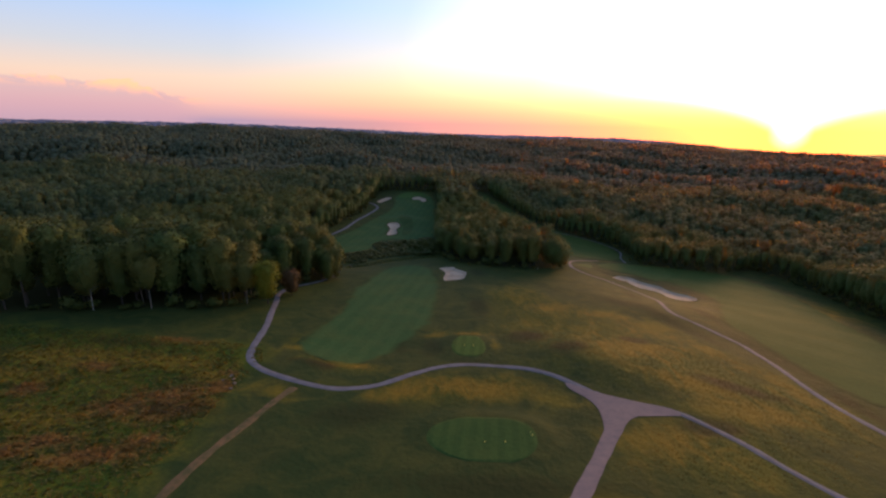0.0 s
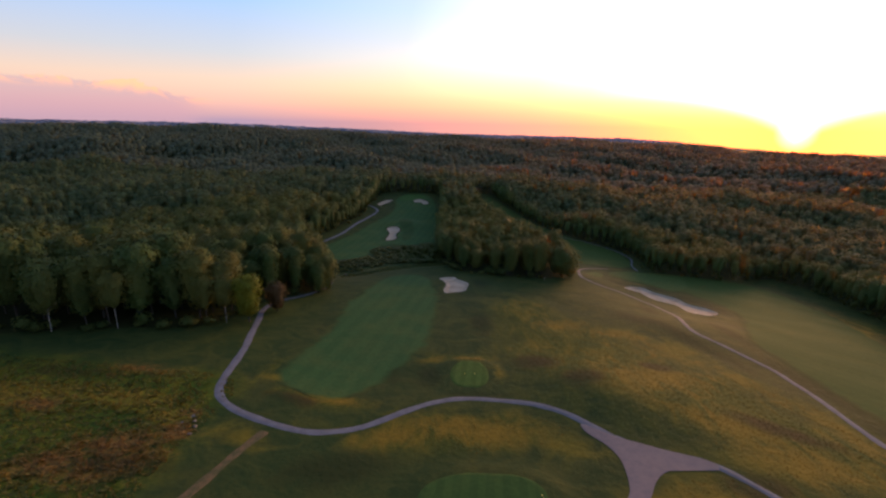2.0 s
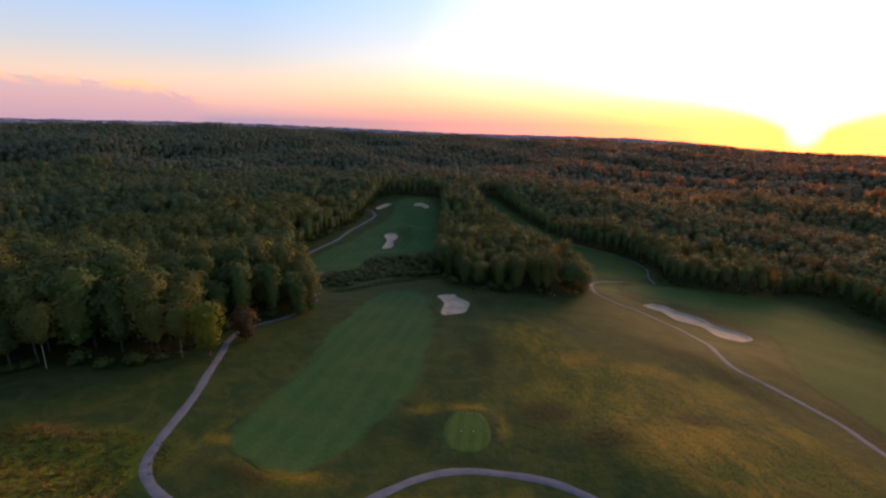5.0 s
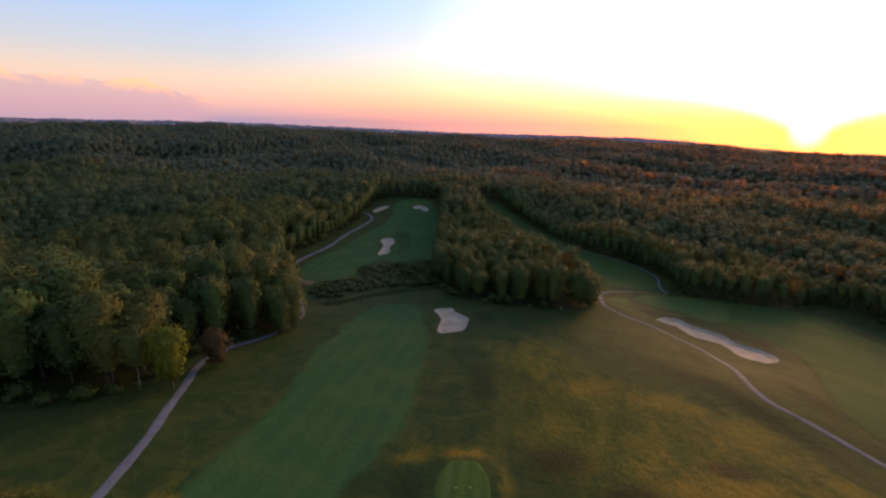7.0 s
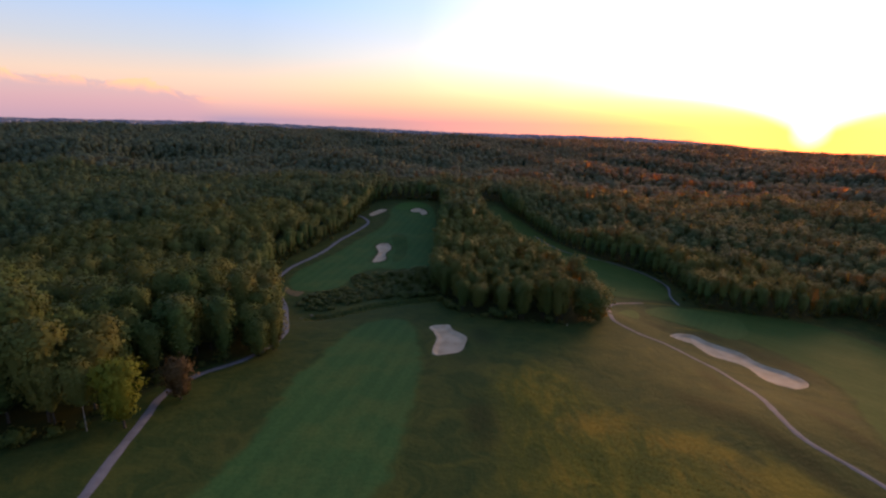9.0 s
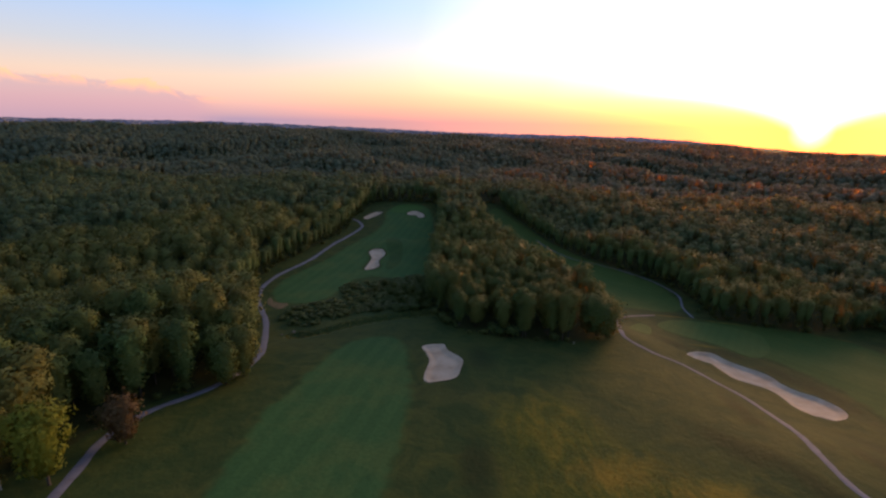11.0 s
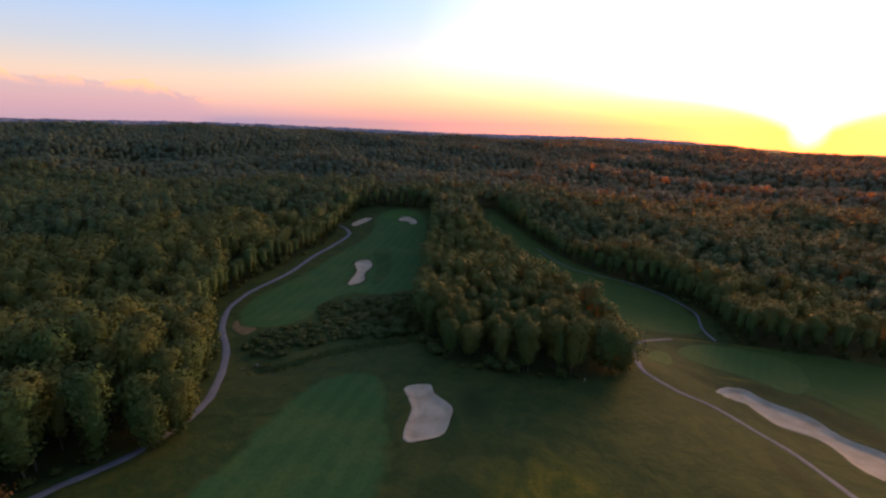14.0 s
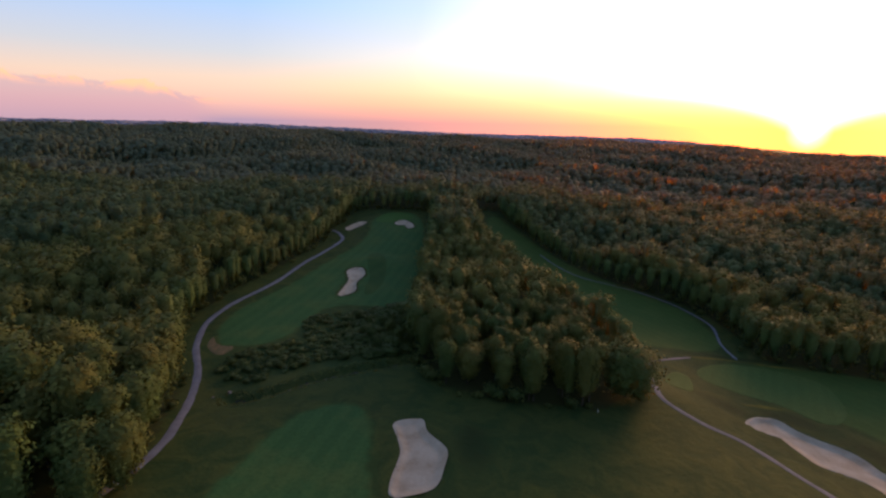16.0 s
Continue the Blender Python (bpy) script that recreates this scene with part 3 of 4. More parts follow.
def tone_masks(x, y):
    # Ripe grass; the meadow's yellow rows paint in its sunlit band
    ripe = spots(x, y, [(128, 331.5, 14, 1.6, 0), (152, 329.5, 14, 1.6, -0.12), (176, 324, 16, 1.7, -0.2), (198, 318.5, 12, 1.7, -0.25), (122, 291, 9, 1.5, 0), (52, 194, 12, 6, 0.3), (72, 183, 14, 7, -0.3), (96, 145, 5, 18, 0.2), (104, 120, 5, 18, 0), (72, 118, 14, 6, -0.5), (5, 116, 14, 5, 0.2),
                        (9.5, 155, 9, 1.9, -0.05), (-1, 153, 5, 2.5, 0.2), (19, 146, 2.2, 7, 0), (-46, 134, 6, 3, 0), (-26, 124, 9, 2.5, -0.1), (196, 235, 12, 30, 0.4), (30, 108, 10, 4, -0.3),
                        (-100, 113, 24, 6, 0.1), (-76, 115, 13, 4, 0), (-62, 110, 6, 3, 0), (-110, 102, 14, 4, 0), (-88, 84, 12, 4, 0),
                        (14, 113, 24, 7, -0.15), (50, 90, 14, 9, 0.3), (-12, 108, 10, 5, 0.4), (78, 104, 16, 9, 0), (30, 68, 12, 5, 0), (-42, 104, 8, 4, -0.3), (62, 142, 22, 10, 0.2), (84, 168, 12, 14, 0.3)])
    # Overgrown grass, plus the mound's shaded side and the wood's shade as colour
    rank_shade = spots(x, y, [(-3, 143, 5, 9, 0.1), (10, 131.5, 12, 2, 0), (31, 153, 10, 8, 0.4), (43, 139, 9, 6, 0.3), (70, 152, 8, 4, 0), (100, 166, 4, 15, 0.35), (92, 196, 4, 16, 0.3), (120, 196, 4, 22, 0), (66, 96, 10, 5, 0), (86, 118, 16, 5, -0.6),
                        (-16, 148, 5, 14, 0.2), (12, 72, 30, 5, 0), (-20, 96, 14, 7, 0.3), (-38, 122, 10, 3.5, -0.3), (142, 262, 4, 22, 0.45), (124, 285, 10, 4, -0.6), (16, 190, 5, 16, 0), (20, 250, 6, 12, 0),
                        (-62, 92, 14, 4, 0), (-96, 126, 16, 4, 0),
                        (117, 150, 5, 30, 0), (130, 212, 5, 13, 0.5), (146, 250, 5, 22, -0.1), (101, 230, 4, 18, -0.2), (95, 180, 5, 16, 0.2), (84, 205, 6, 14, 0.4), (115, 115, 4, 20, 0), (205, 300, 8, 20, 0.3),
                        (108, 287, 13, 4.5, -0.75), (131, 284, 9, 3.5, -0.9), (142, 268, 4, 12, 0.3), (150, 334, 50, 3, 0.0)])
    rusty = spots(x, y, [(-66, 74, 11, 4, 0.3), (-84, 73, 8, 3, 0.1), (-104, 84, 7, 3, 0.2), (-86, 136.4, 7, 4, 0), (-62, 92, 9, 6, 0.4), (-66, 98, 10, 6, 0.15), (-73, 91, 8, 5, 0.2), (-56, 104, 4, 5, 0), (-82, 134, 9, 5, 0), (-78, 77, 7, 3, 0.2), (-60, 80, 5, 3, 0.4), (-98, 96, 5, 4, 0), (-58, 112, 3, 2, 0), (-92, 110, 6, 3, 0)])
    return ripe, rank_shade, rusty


def tint(me, x, y):
    """Lays the patches on a mesh, point by point."""
    r, g, b = tone_masks(x, y)
    a = me.color_attributes.new("tone", "FLOAT_COLOR", "POINT")
    a.data.foreach_set("color", np.stack([r, g, b, np.ones_like(r)], -1).astype(np.float32).ravel())


tint(ground_me, GX, GY)
attr = ground_me.color_attributes.new("zone", "FLOAT_COLOR", "POINT")
attr.data.foreach_set("color", np.stack([gold, wild, wood, np.ones_like(gold)], -1).astype(np.float32).ravel())
tagged(new("ground", ground_me), "rolling rough grass ground of a hillside golf course", "ground", kind="structure")


def drape(name, x, y, lift, mat, label, category, edge=0.25, hollow=False):
    """A sheet over the ground: x and y are grids of places; its rim turns down into the soil."""
    n, m = x.shape
    z = height_at(x, y) + lift
    z[0, :] -= edge
    z[-1, :] -= edge
    z[:, 0] -= edge
    z[:, -1] -= edge
    ix = np.arange(n * m).reshape(n, m)
    f = np.stack([ix[:-1, :-1], ix[:-1, 1:], ix[1:, 1:], ix[1:, :-1]], -1).reshape(-1, 4)
    if hollow:
        px, py = x.ravel(), y.ravel()
        cut = np.zeros(px.shape, bool)
        for line in BUNKERS.values():
            cut |= inside(px, py, line) | (away(px, py, line) < 0.8)
        f = f[~cut[f].any(axis=1)]
    me = mesh_of(name, np.stack([x, y, z], -1).reshape(-1, 3), f, mat)
    return tagged(new(name, me), label, category, kind="structure")


def patch(name, outline, lift, mat, label, category, step=1.2, across=24, hollow=False, edge=0.25):
    """A draped sheet that fills an outline, row by row along y."""
    o = np.asarray(outline)
    ys = np.arange(o[:, 1].min() + 0.05, o[:, 1].max(), step)
    ys = np.append(ys, o[:, 1].max() - 0.05)
    left, right = [], []
    for v in ys:
        cut = []
        for i in range(len(o)):
            a, b = o[i - 1], o[i]
            if (a[1] > v) != (b[1] > v):
                cut.append(a[0] + (b[0] - a[0]) * (v - a[1]) / (b[1] - a[1]))
        left.append(min(cut))
        right.append(max(cut))
    if hollow:
        left = np.array(left) + 0.5 * np.sin(ys * 0.9) * np.sin(ys * 0.31 + 1)
        right = np.array(right) + 0.5 * np.sin(ys * 0.8 + 2) * np.sin(ys * 0.27)
    s = np.linspace(0, 1, across)[None, :]
    x = np.array(left)[:, None] * (1 - s) + np.array(right)[:, None] * s
    y = np.repeat(ys[:, None], across, 1)
    ob = drape(name, x, y, lift, mat, label, category, 0.06 if hollow else edge, hollow)
    tint(ob.data, x, y)
    span = (x[:, -1:] - x[:, :1])
    ends = np.minimum(ys - ys[0], ys[-1] - ys)[:, None]
    rim = np.minimum(np.minimum(s, 1 - s) * span, ends) / 6.0
    a = ob.data.color_attributes.new("rim", "FLOAT_COLOR", "POINT")
    rim = np.clip(rim, 0, 1)
    a.data.foreach_set("color", np.stack([rim, rim, rim, np.ones_like(rim)], -1).astype(np.float32).ravel())
    return ob


def ribbon(name, points, width, lift, mat, label, category, across=5, edge=0.14, wobble=0.16):
    """A draped strip along a line."""
    c = strand(points)
    d = np.gradient(c[:, :2], axis=0)
    d /= np.linalg.norm(d, axis=1, keepdims=True)
    side = np.stack([-d[:, 1], d[:, 0]], -1)
    wide = width if c.shape[1] == 2 else c[:, 2]
    k = np.arange(len(c))
    half = wide / 2 + wobble * np.sin(k * 0.9) * np.sin(k * 0.37 + 1)
    s = np.linspace(-1, 1, across)[None, :]
    x = c[:, :1] + side[:, :1] * half[:, None] * s
    y = c[:, 1:2] + side[:, 1:2] * half[:, None] * s
    return drape(name, x, y, lift, mat, label, category, edge)


# ---------------------------------------------------------------- fairways, greens, tees
patch("fairway", ring([(-30, 123), (-39, 127), (-46, 132), (-48, 142), (-45, 158), (-42, 180), (-43, 199), (-42.5, 212), (-40, 226), (-38.5, 240), (-35, 256), (-28, 267), (-20, 271),
                       (-12, 268.5), (-6.5, 258), (-3.5, 243), (-1, 224), (-2, 190), (-4, 166), (-10, 149), (-15, 137), (-22, 127)], 8), 0.07, FAIRWAY,
      "closely mown dark green fairway with faint stripes", "fairway", 1.2, 34, True)
patch("fairway", ring([(-74, 312), (-84, 318), (-90, 332), (-90, 352), (-82, 378), (-76, 400), (-71, 425), (-62, 455), (-56, 482), (-56, 505), (-58, 535), (-48, 560),
                       (-34, 566), (-20, 556), (-12, 530), (-8, 490), (-6, 440), (-7, 400), (-8, 372), (-20, 365), (-38, 364), (-50, 352), (-52, 334), (-58, 318)], 8), 0.07, FAIRWAY,
      "mown green second fairway rising to the wood", "fairway", 1.3, 56, True)
patch("fairway", ring([(114, 319), (138, 329), (172, 329), (203, 319), (214, 300), (214, 275), (208, 240), (196, 205), (185, 170), (170, 130), (145, 105), (122, 112),
                       (120, 140), (122, 165), (124, 188), (137, 212), (149, 234), (153.5, 255), (149, 275), (139, 292), (121, 305)], 8), 0.07, FAIRWAY_DRY,
      "pale olive mown fairway on the sunward slope", "fairway", 1.3, 64, True)
patch("fairway", ring([(52, 572), (62, 545), (76, 506), (92, 470), (110, 442), (130, 418), (146, 394), (146, 362), (136, 342), (112, 336), (96, 340), (84, 366), (72, 396), (60, 426), (50, 462), (42, 500), (40, 550)], 6), 0.07, FAIRWAY_DRY,
      "olive mown fairway in the wooded valley", "fairway", 1.5, 20, True)
patch("grass_knoll", ring([(-45, 446), (-40, 455), (-33, 448), (-28, 425), (-27, 400), (-31, 382), (-36, 386), (-37, 408), (-42, 428)], 6), 0.15, KNOLL, "dark rough grass knoll with painted shade, beside a bunker", "mound", 1.3, 12)
patch("putting_green", ring([(-54, 532), (-53, 550), (-46, 560), (-34, 563), (-24, 555), (-24, 545), (-34, 534), (-44, 527)], 6), 0.14, GREEN_GRASS,
      "smooth bright putting green before the trees", "putting green")
patch("putting_green", ring([(109, 307), (118, 299.5), (130, 293.5), (139, 284), (150, 289), (160, 303), (163, 317), (146, 326), (124, 324.5), (112, 317)], 6), 0.14, GREEN_DRY,
      "pale smooth putting green in low sun", "putting green")
patch("tee_box", TEE_SMALL, 0.08, TEE_GRASS, "rounded tee box with light mowing stripes", "tee box", 0.8, 14)
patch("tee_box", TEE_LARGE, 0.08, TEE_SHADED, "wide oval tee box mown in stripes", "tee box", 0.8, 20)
patch("tee_box", ring([(90.5, 299), (94.5, 294.5), (99, 294), (103, 300), (105, 308), (101.5, 311.5), (96, 307.5)], 5), 0.10, GREEN_DRY, "small mown tee beside the wood", "tee box", 0.8, 10)
for where, line in BUNKERS.items():
    patch("sand_bunker", line, 0.30, SAND, {"long": "long winding pale sand bunker beside a fairway"}.get(where, "pale sand bunker with a curved grass lip"), "bunker", 0.7, 18)

# ---------------------------------------------------------------- paths
ribbon("cart_path", [(-58.8, 238), (-59.6, 228), (-62, 219.5), (-65.5, 213), (-69.6, 206), (-72, 198), (-72, 189), (-69.3, 179), (-65.8, 164), (-63, 153), (-60.8, 141), (-59, 130), (-56, 121.5), (-49, 114.8), (-39, 110.2), (-30, 108.3), (-24, 109.2),
                     (-17, 112.4), (-7, 121), (-1, 125.5), (6, 128.4), (14, 128.8), (24, 126.5), (33, 121), (40, 113.5), (46, 106.5)], 2.75, 0.08, ASPHALT,
       "winding grey asphalt cart path through the rough", "path")
ribbon("cart_path", [(-59.3, 231), (-58.8, 238), (-59.3, 245), (-61, 253), (-69, 274), (-76.3, 292), (-88, 312), (-95.6, 333), (-96, 348), (-94, 362), (-86, 388), (-81, 425), (-76, 445), (-71.5, 465),
                     (-70, 480), (-76, 493), (-83, 500)], 2.7, 0.12, ASPHALT, "grey asphalt cart path along the wood edge", "path")
ribbon("cart_path", [(49.5, 108.5, 2.6), (46, 105, 4.8), (44, 100, 4.4), (40, 92, 4.0), (32, 79, 3.8), (23, 65, 3.8), (9, 45, 3.8), (-8, 15, 3.6), (-22, -30, 3.4), (-30, -90, 3.2)], 3.2, 0.10, ASPHALT_WORN, "worn asphalt path from a junction", "path")
ribbon("cart_path", [(41, 112.5, 2.4), (46, 107.5, 4.2), (52, 106, 2.6), (61, 102, 2.3), (68, 92, 2.3), (73, 80, 2.3), (80, 66, 2.3), (90, 48, 2.3), (108, 15, 2.3), (120, -30, 2.3), (124, -90, 2.3)], 2.3, 0.09, ASPHALT, "narrow asphalt path leaving a junction", "path")
patch("path_junction", ring([(36, 116.6), (42, 112), (47.3, 109.4), (52.4, 107), (57.5, 105), (61, 102.8), (60, 100.2), (56.7, 101), (53.3, 101.4), (48.2, 99.2), (45, 96), (42.4, 92), (39, 88), (35.8, 88), (38.8, 93.5), (40.2, 99), (40.6, 104), (39.2, 108.6), (36, 113.4)], 5), 0.12, ASPHALT_WORN, "flared worn asphalt junction of three cart paths", "path", 0.7, 12, edge=0.03)
patch("dirt_patch", ring([(-86, 323), (-80, 320), (-72, 312), (-75, 305), (-82, 309), (-86, 315)], 5), 0.06, EARTH, "bare trodden earth beside the cart path", "ground", 0.7, 10)
ribbon("cart_path", [(85, 294), (84, 283), (91, 273), (100, 266), (106, 253), (110, 241), (109, 219), (104.5, 203), (102, 193), (102.3, 186), (107.5, 175), (113, 160), (113, 150), (112, 138), (109, 117), (109, 97), (113, 70), (122, 40), (128, 5)], 2.4, 0.08, ASPHALT,
       "grey asphalt cart path curving below a bunker", "path")
ribbon("cart_path", [(138.6, 333), (141, 350), (149.7, 374), (147, 392), (140, 408), (127, 421), (114, 428.5), (98, 438), (86, 455), (77, 478)], 1.8, 0.08, ASPHALT, "pale narrow path in the wooded valley", "path")
ribbon("cart_path", [(86, 296), (88.5, 307), (93, 316), (98.5, 321.2), (105, 325), (112, 328.2), (117, 330)], 2.0, 0.09, ASPHALT_WORN, "pale worn cart path along the crest behind a tee", "path")
ribbon("dirt_trail", [(-38, 108), (-41, 99), (-43.5, 88), (-45.5, 79), (-47, 70), (-48, 60), (-50, 45), (-55, 15), (-58, -30), (-56, -90)], 3.2, 0.03, EARTH, "faint brown dirt trail through the rough", "path", wobble=0.35)
ribbon("creek_bed", [tuple(q) for q in CREEK[::3]], 1.2, 0.25, BED_SHADE, "narrow creek bed in a grassy ditch, painted dark as shade", "creek", edge=0.1, wobble=0.5)


# ---------------------------------------------------------------- trees
def ball(rng, centre, radius, level):
    """A lumpy lobe of a crown: verts and triangles."""
    bm = bmesh.new()
    bmesh.ops.create_icosphere(bm, subdivisions=level, radius=1.0)
    v = np.array([p.co[:] for p in bm.verts])
    f = np.array([[p.index for p in q.verts] for q in bm.faces])
    bm.free()
    lump = 1 + rng.uniform(-0.24, 0.20, (len(v), 1))
    return v * lump * np.asarray(radius) + np.asarray(centre), f


def crown(rng, tall, wide, low, count, cards, size, core=2, skirt=0.7, fill=0.64):
    """A domed crown with rounded bosses: leaf sprays in its shell over a smaller inner mass. Points, triangles, normals."""
    up = min(0.95 * wide, 0.5 * tall * (1 - low))
    mid = np.array((0, 0, tall - up))
    down = tall - up - low * tall

    def axes(d):
        return np.stack([np.full(len(d), wide), np.full(len(d), wide), np.where(d[:, 2] > 0, up, down)], -1)

    k = np.arange(count)
    u = 1 - (1 + skirt) * (k + rng.uniform(0.2, 0.8, count)) / count
    a = k * 2.4 + rng.uniform(-0.6, 0.6, count)
    flat = np.sqrt(np.maximum(0, 1 - u * u))
    boss = np.stack([flat * np.cos(a), flat * np.sin(a), u], -1)
    rise, tight = rng.uniform(0.16, 0.50, count), 0.8 * count

    def spread(d, r):
        """Out from the middle: domed above, nearly straight-sided below."""
        low_part = d[:, 2] < 0
        flat = np.sqrt(np.maximum(1e-3, 1 - d[:, 2] ** 2))
        wider = np.where(low_part, np.minimum(flat ** -0.4, 1.5), 1.0)[:, None]
        return mid + np.concatenate([d[:, :2] * wider * wide * r[:, None], (d[:, 2] * np.where(low_part, down * np.clip(r, 0.85, 1.0), up * r))[:, None]], 1)

    def shell(d):
        g = np.exp(-(1 - d @ boss.T) * tight) * rise
        droop = 1 - 0.22 * np.maximum(0, -d[:, 2])
        return (0.66 + g.max(axis=1)) * droop, g.argmax(axis=1)

    bm = bmesh.new()
    bmesh.ops.create_icosphere(bm, subdivisions=core, radius=1.0)
    d0 = np.array([v.co[:] for v in bm.verts])
    f0 = np.array([[v.index for v in f.verts] for f in bm.faces])
    bm.free()
    d0 /= np.linalg.norm(d0, axis=1, keepdims=True)
    r0, _ = shell(d0)
    inner = spread(d0, r0 * rng.uniform(fill - 0.06, fill + 0.06, len(d0)))
    d = rng.normal(size=(cards * 3, 3))
    d /= np.linalg.norm(d, axis=1, keepdims=True)
    d = d[d[:, 2] > -skirt - 0.1 * rng.random(len(d))][:cards]
    cards = len(d)
    r, which = shell(d)
    p = spread(d, r * (0.74 + 0.34 * rng.random(cards)))
    out = d / axes(d)
    out /= np.linalg.norm(out, axis=1, keepdims=True)
    face = out + (0, 0, 0.25) + rng.normal(size=(cards, 3)) * 0.5
    face /= np.linalg.norm(face, axis=1, keepdims=True)
    s = np.cross(face, rng.normal(size=(cards, 3)))
    s /= np.linalg.norm(s, axis=1, keepdims=True)
    t = np.cross(face, s)
    q = size * rng.uniform(0.45, 1.2, (cards, 1))
    corners = np.stack([p - s * q, p + t * q * 0.7 - s * q * 0.15 - face * q * 0.2, p + s * q, p - t * q * 0.7 + s * q * 0.2 - face * q * 0.15], 1)
    soft = out + 1.2 * (d - boss[which]) + 0.75 * face + (0, 0, 0.30)
    i = len(inner) + 4 * np.arange(cards)
    V = np.concatenate([inner, corners.reshape(-1, 3)])
    F = np.concatenate([f0, np.stack([i, i + 2, i + 1], -1), np.stack([i, i + 3, i + 2], -1)])
    N = np.concatenate([d0 / axes(d0) * wide + (0, 0, 0.2), np.repeat(soft, 4, 0)])
    return V, F, N / np.linalg.norm(N, axis=1, keepdims=True)


def tube(points, radii, sides=7):
    """A tapered limb along a few points. Quads."""
    V = []
    p = np.array(points, float)
    for k, (c, r) in enumerate(zip(p, radii)):
        d = p[min(k + 1, len(p) - 1)] - p[max(k - 1, 0)]
        d /= np.linalg.norm(d)
        s = np.cross(d, (0.3, 1, 0.1))
        s /= np.linalg.norm(s)
        t = np.cross(d, s)
        a = np.arange(sides) * 2 * math.pi / sides
        V.append(c + r * (np.cos(a)[:, None] * s + np.sin(a)[:, None] * t))
    ix = np.arange(len(p) * sides).reshape(len(p), sides)
    nx_ = np.roll(ix, -1, 1)
    return np.concatenate(V), np.stack([ix[:-1], nx_[:-1], nx_[1:], ix[1:]], -1).reshape(-1, 4)


def trunk(rng, tall, thick, lean=0.03):
    V, F = tube([(0, 0, -0.6), (0.05, 0, 0.4), (lean * tall * 0.3, 0, tall * 0.3), (lean * tall * 0.5, 0.1, tall * 0.6), (lean * tall * 0.5, 0, tall * 0.86)],
                [thick * 1.5, thick, thick * 0.8, thick * 0.55, thick * 0.15])
    V, F = [V], [F]
    n = len(V[0])
    for k in range(6):
        h, a, reach = tall * (0.34 + 0.08 * k), k * 2.2 + rng.uniform(-0.4, 0.4), tall * rng.uniform(0.10, 0.19)
        b = np.array((lean * h, 0, h))
        e = b + (reach * math.cos(a), reach * math.sin(a), reach * 0.75)
        v, f = tube([b, (b + e) / 2 - (0, 0, 0.3), e], [thick * 0.4, thick * 0.27, thick * 0.08], 5)
        V.append(v)
        F.append(f + n)
        n += len(v)
    return np.concatenate(V), np.concatenate(F)


rng = np.random.default_rng(7)


def tree_kind(tall, wide, low, count, cards, size, leaf, bark, thick=0.28, skirt=0.7):
    cv, cf, cn = crown(rng, tall, wide, low, count, cards, size, 2, skirt)
    tv, tf = trunk(rng, tall, thick)
    return mesh_of("crown", cv, cf, leaf, True, cn), mesh_of("trunk", tv, tf, bark)


def grow(kind, label, category="tree", group=""):
    root = thing("tree", label, category, group)
    part("trunk", kind[1], root)
    part("crown", kind[0], root)
    return root


def standing(x, y, size=1.0, turn=0.0, wide=1.0):
    return Matrix.Translation((x, y, at(x, y) - 0.1)) @ Matrix.Rotation(turn, 4, "Z") @ Matrix.Diagonal((size * wide, size * wide, size, 1))


# jittered places all over the woods
def scatter(x0, x1, y0, y1, step, keep):
    x, y = np.meshgrid(np.arange(x0, x1, step), np.arange(y0, y1, step))
    x = x + rng.uniform(-0.42, 0.42, x.shape) * step
    y = y + rng.uniform(-0.42, 0.42, y.shape) * step
    x, y = x.ravel(), y.ravel()
    ok = keep(x, y)
    return x[ok], y[ok]


def wooded(x, y):
    return ~inside(x, y, OPEN)


def in_view(x, y):
    """The wedge of country that lies before the flight."""
    return (np.abs(x - 5) < 60 + 1.04 * np.maximum(y, 0)) & (y > 20)


RAVINE = strand([(-240, 240), (-195, 260), (-150, 284), (-118, 305)], 6.0)


def size_at(x, y):
    """Trees stand taller here and lower there."""
    s = 0.92 + 0.17 * np.sin(x / 15 + 1.7 * np.sin(y / 31)) * np.sin(y / 19 + 1.3 * np.sin(x / 23)) + 0.15 * np.sin(x / 41 + 2) * np.sin(y / 37 + 1)
    s = s * (1 - 0.5 * np.exp(-(away(x, y, RAVINE) / 17) ** 2))
    return np.clip(s * rng.uniform(0.82, 1.14, len(x)), 0.45, 1.14)


KINDS = [tree_kind(24, 6.4, 0.3, 34, 1400, 0.45, LEAF, BARK, 0.26, 0.5), tree_kind(25, 6.0, 0.3, 32, 1400, 0.45, LEAF, BARK, 0.26, 0.5),
         tree_kind(22, 6.9, 0.3, 38, 1500, 0.45, LEAF, BARK, 0.26, 0.5), tree_kind(23, 5.6, 0.3, 28, 1250, 0.44, LEAF, BARK, 0.26, 0.5),
         tree_kind(25, 6.7, 0.3, 38, 1500, 0.45, LEAF, BARK, 0.26, 0.5)]
EDGE = [tree_kind(24, 5.2, 0.14, 30, 1500, 0.44, LEAF, BARK), tree_kind(26, 4.8, 0.18, 30, 1500, 0.44, LEAF, BARK), tree_kind(22, 5.5, 0.12, 32, 1500, 0.44, LEAF, BARK)]
GROVE = [tree_kind(23, 5.5, 0.04, 40, 1600, 0.48, LEAF, BARK, 0.26, 0.92), tree_kind(25, 5.1, 0.05, 38, 1600, 0.47, LEAF, BARK, 0.26, 0.92), tree_kind(20, 6.0, 0.04, 44, 1600, 0.48, LEAF, BARK, 0.26, 0.92)]
FULL = tree_kind(18, 6.0, -0.04, 34, 2000, 0.44, LEAF, BARK, 0.26, 0.98)
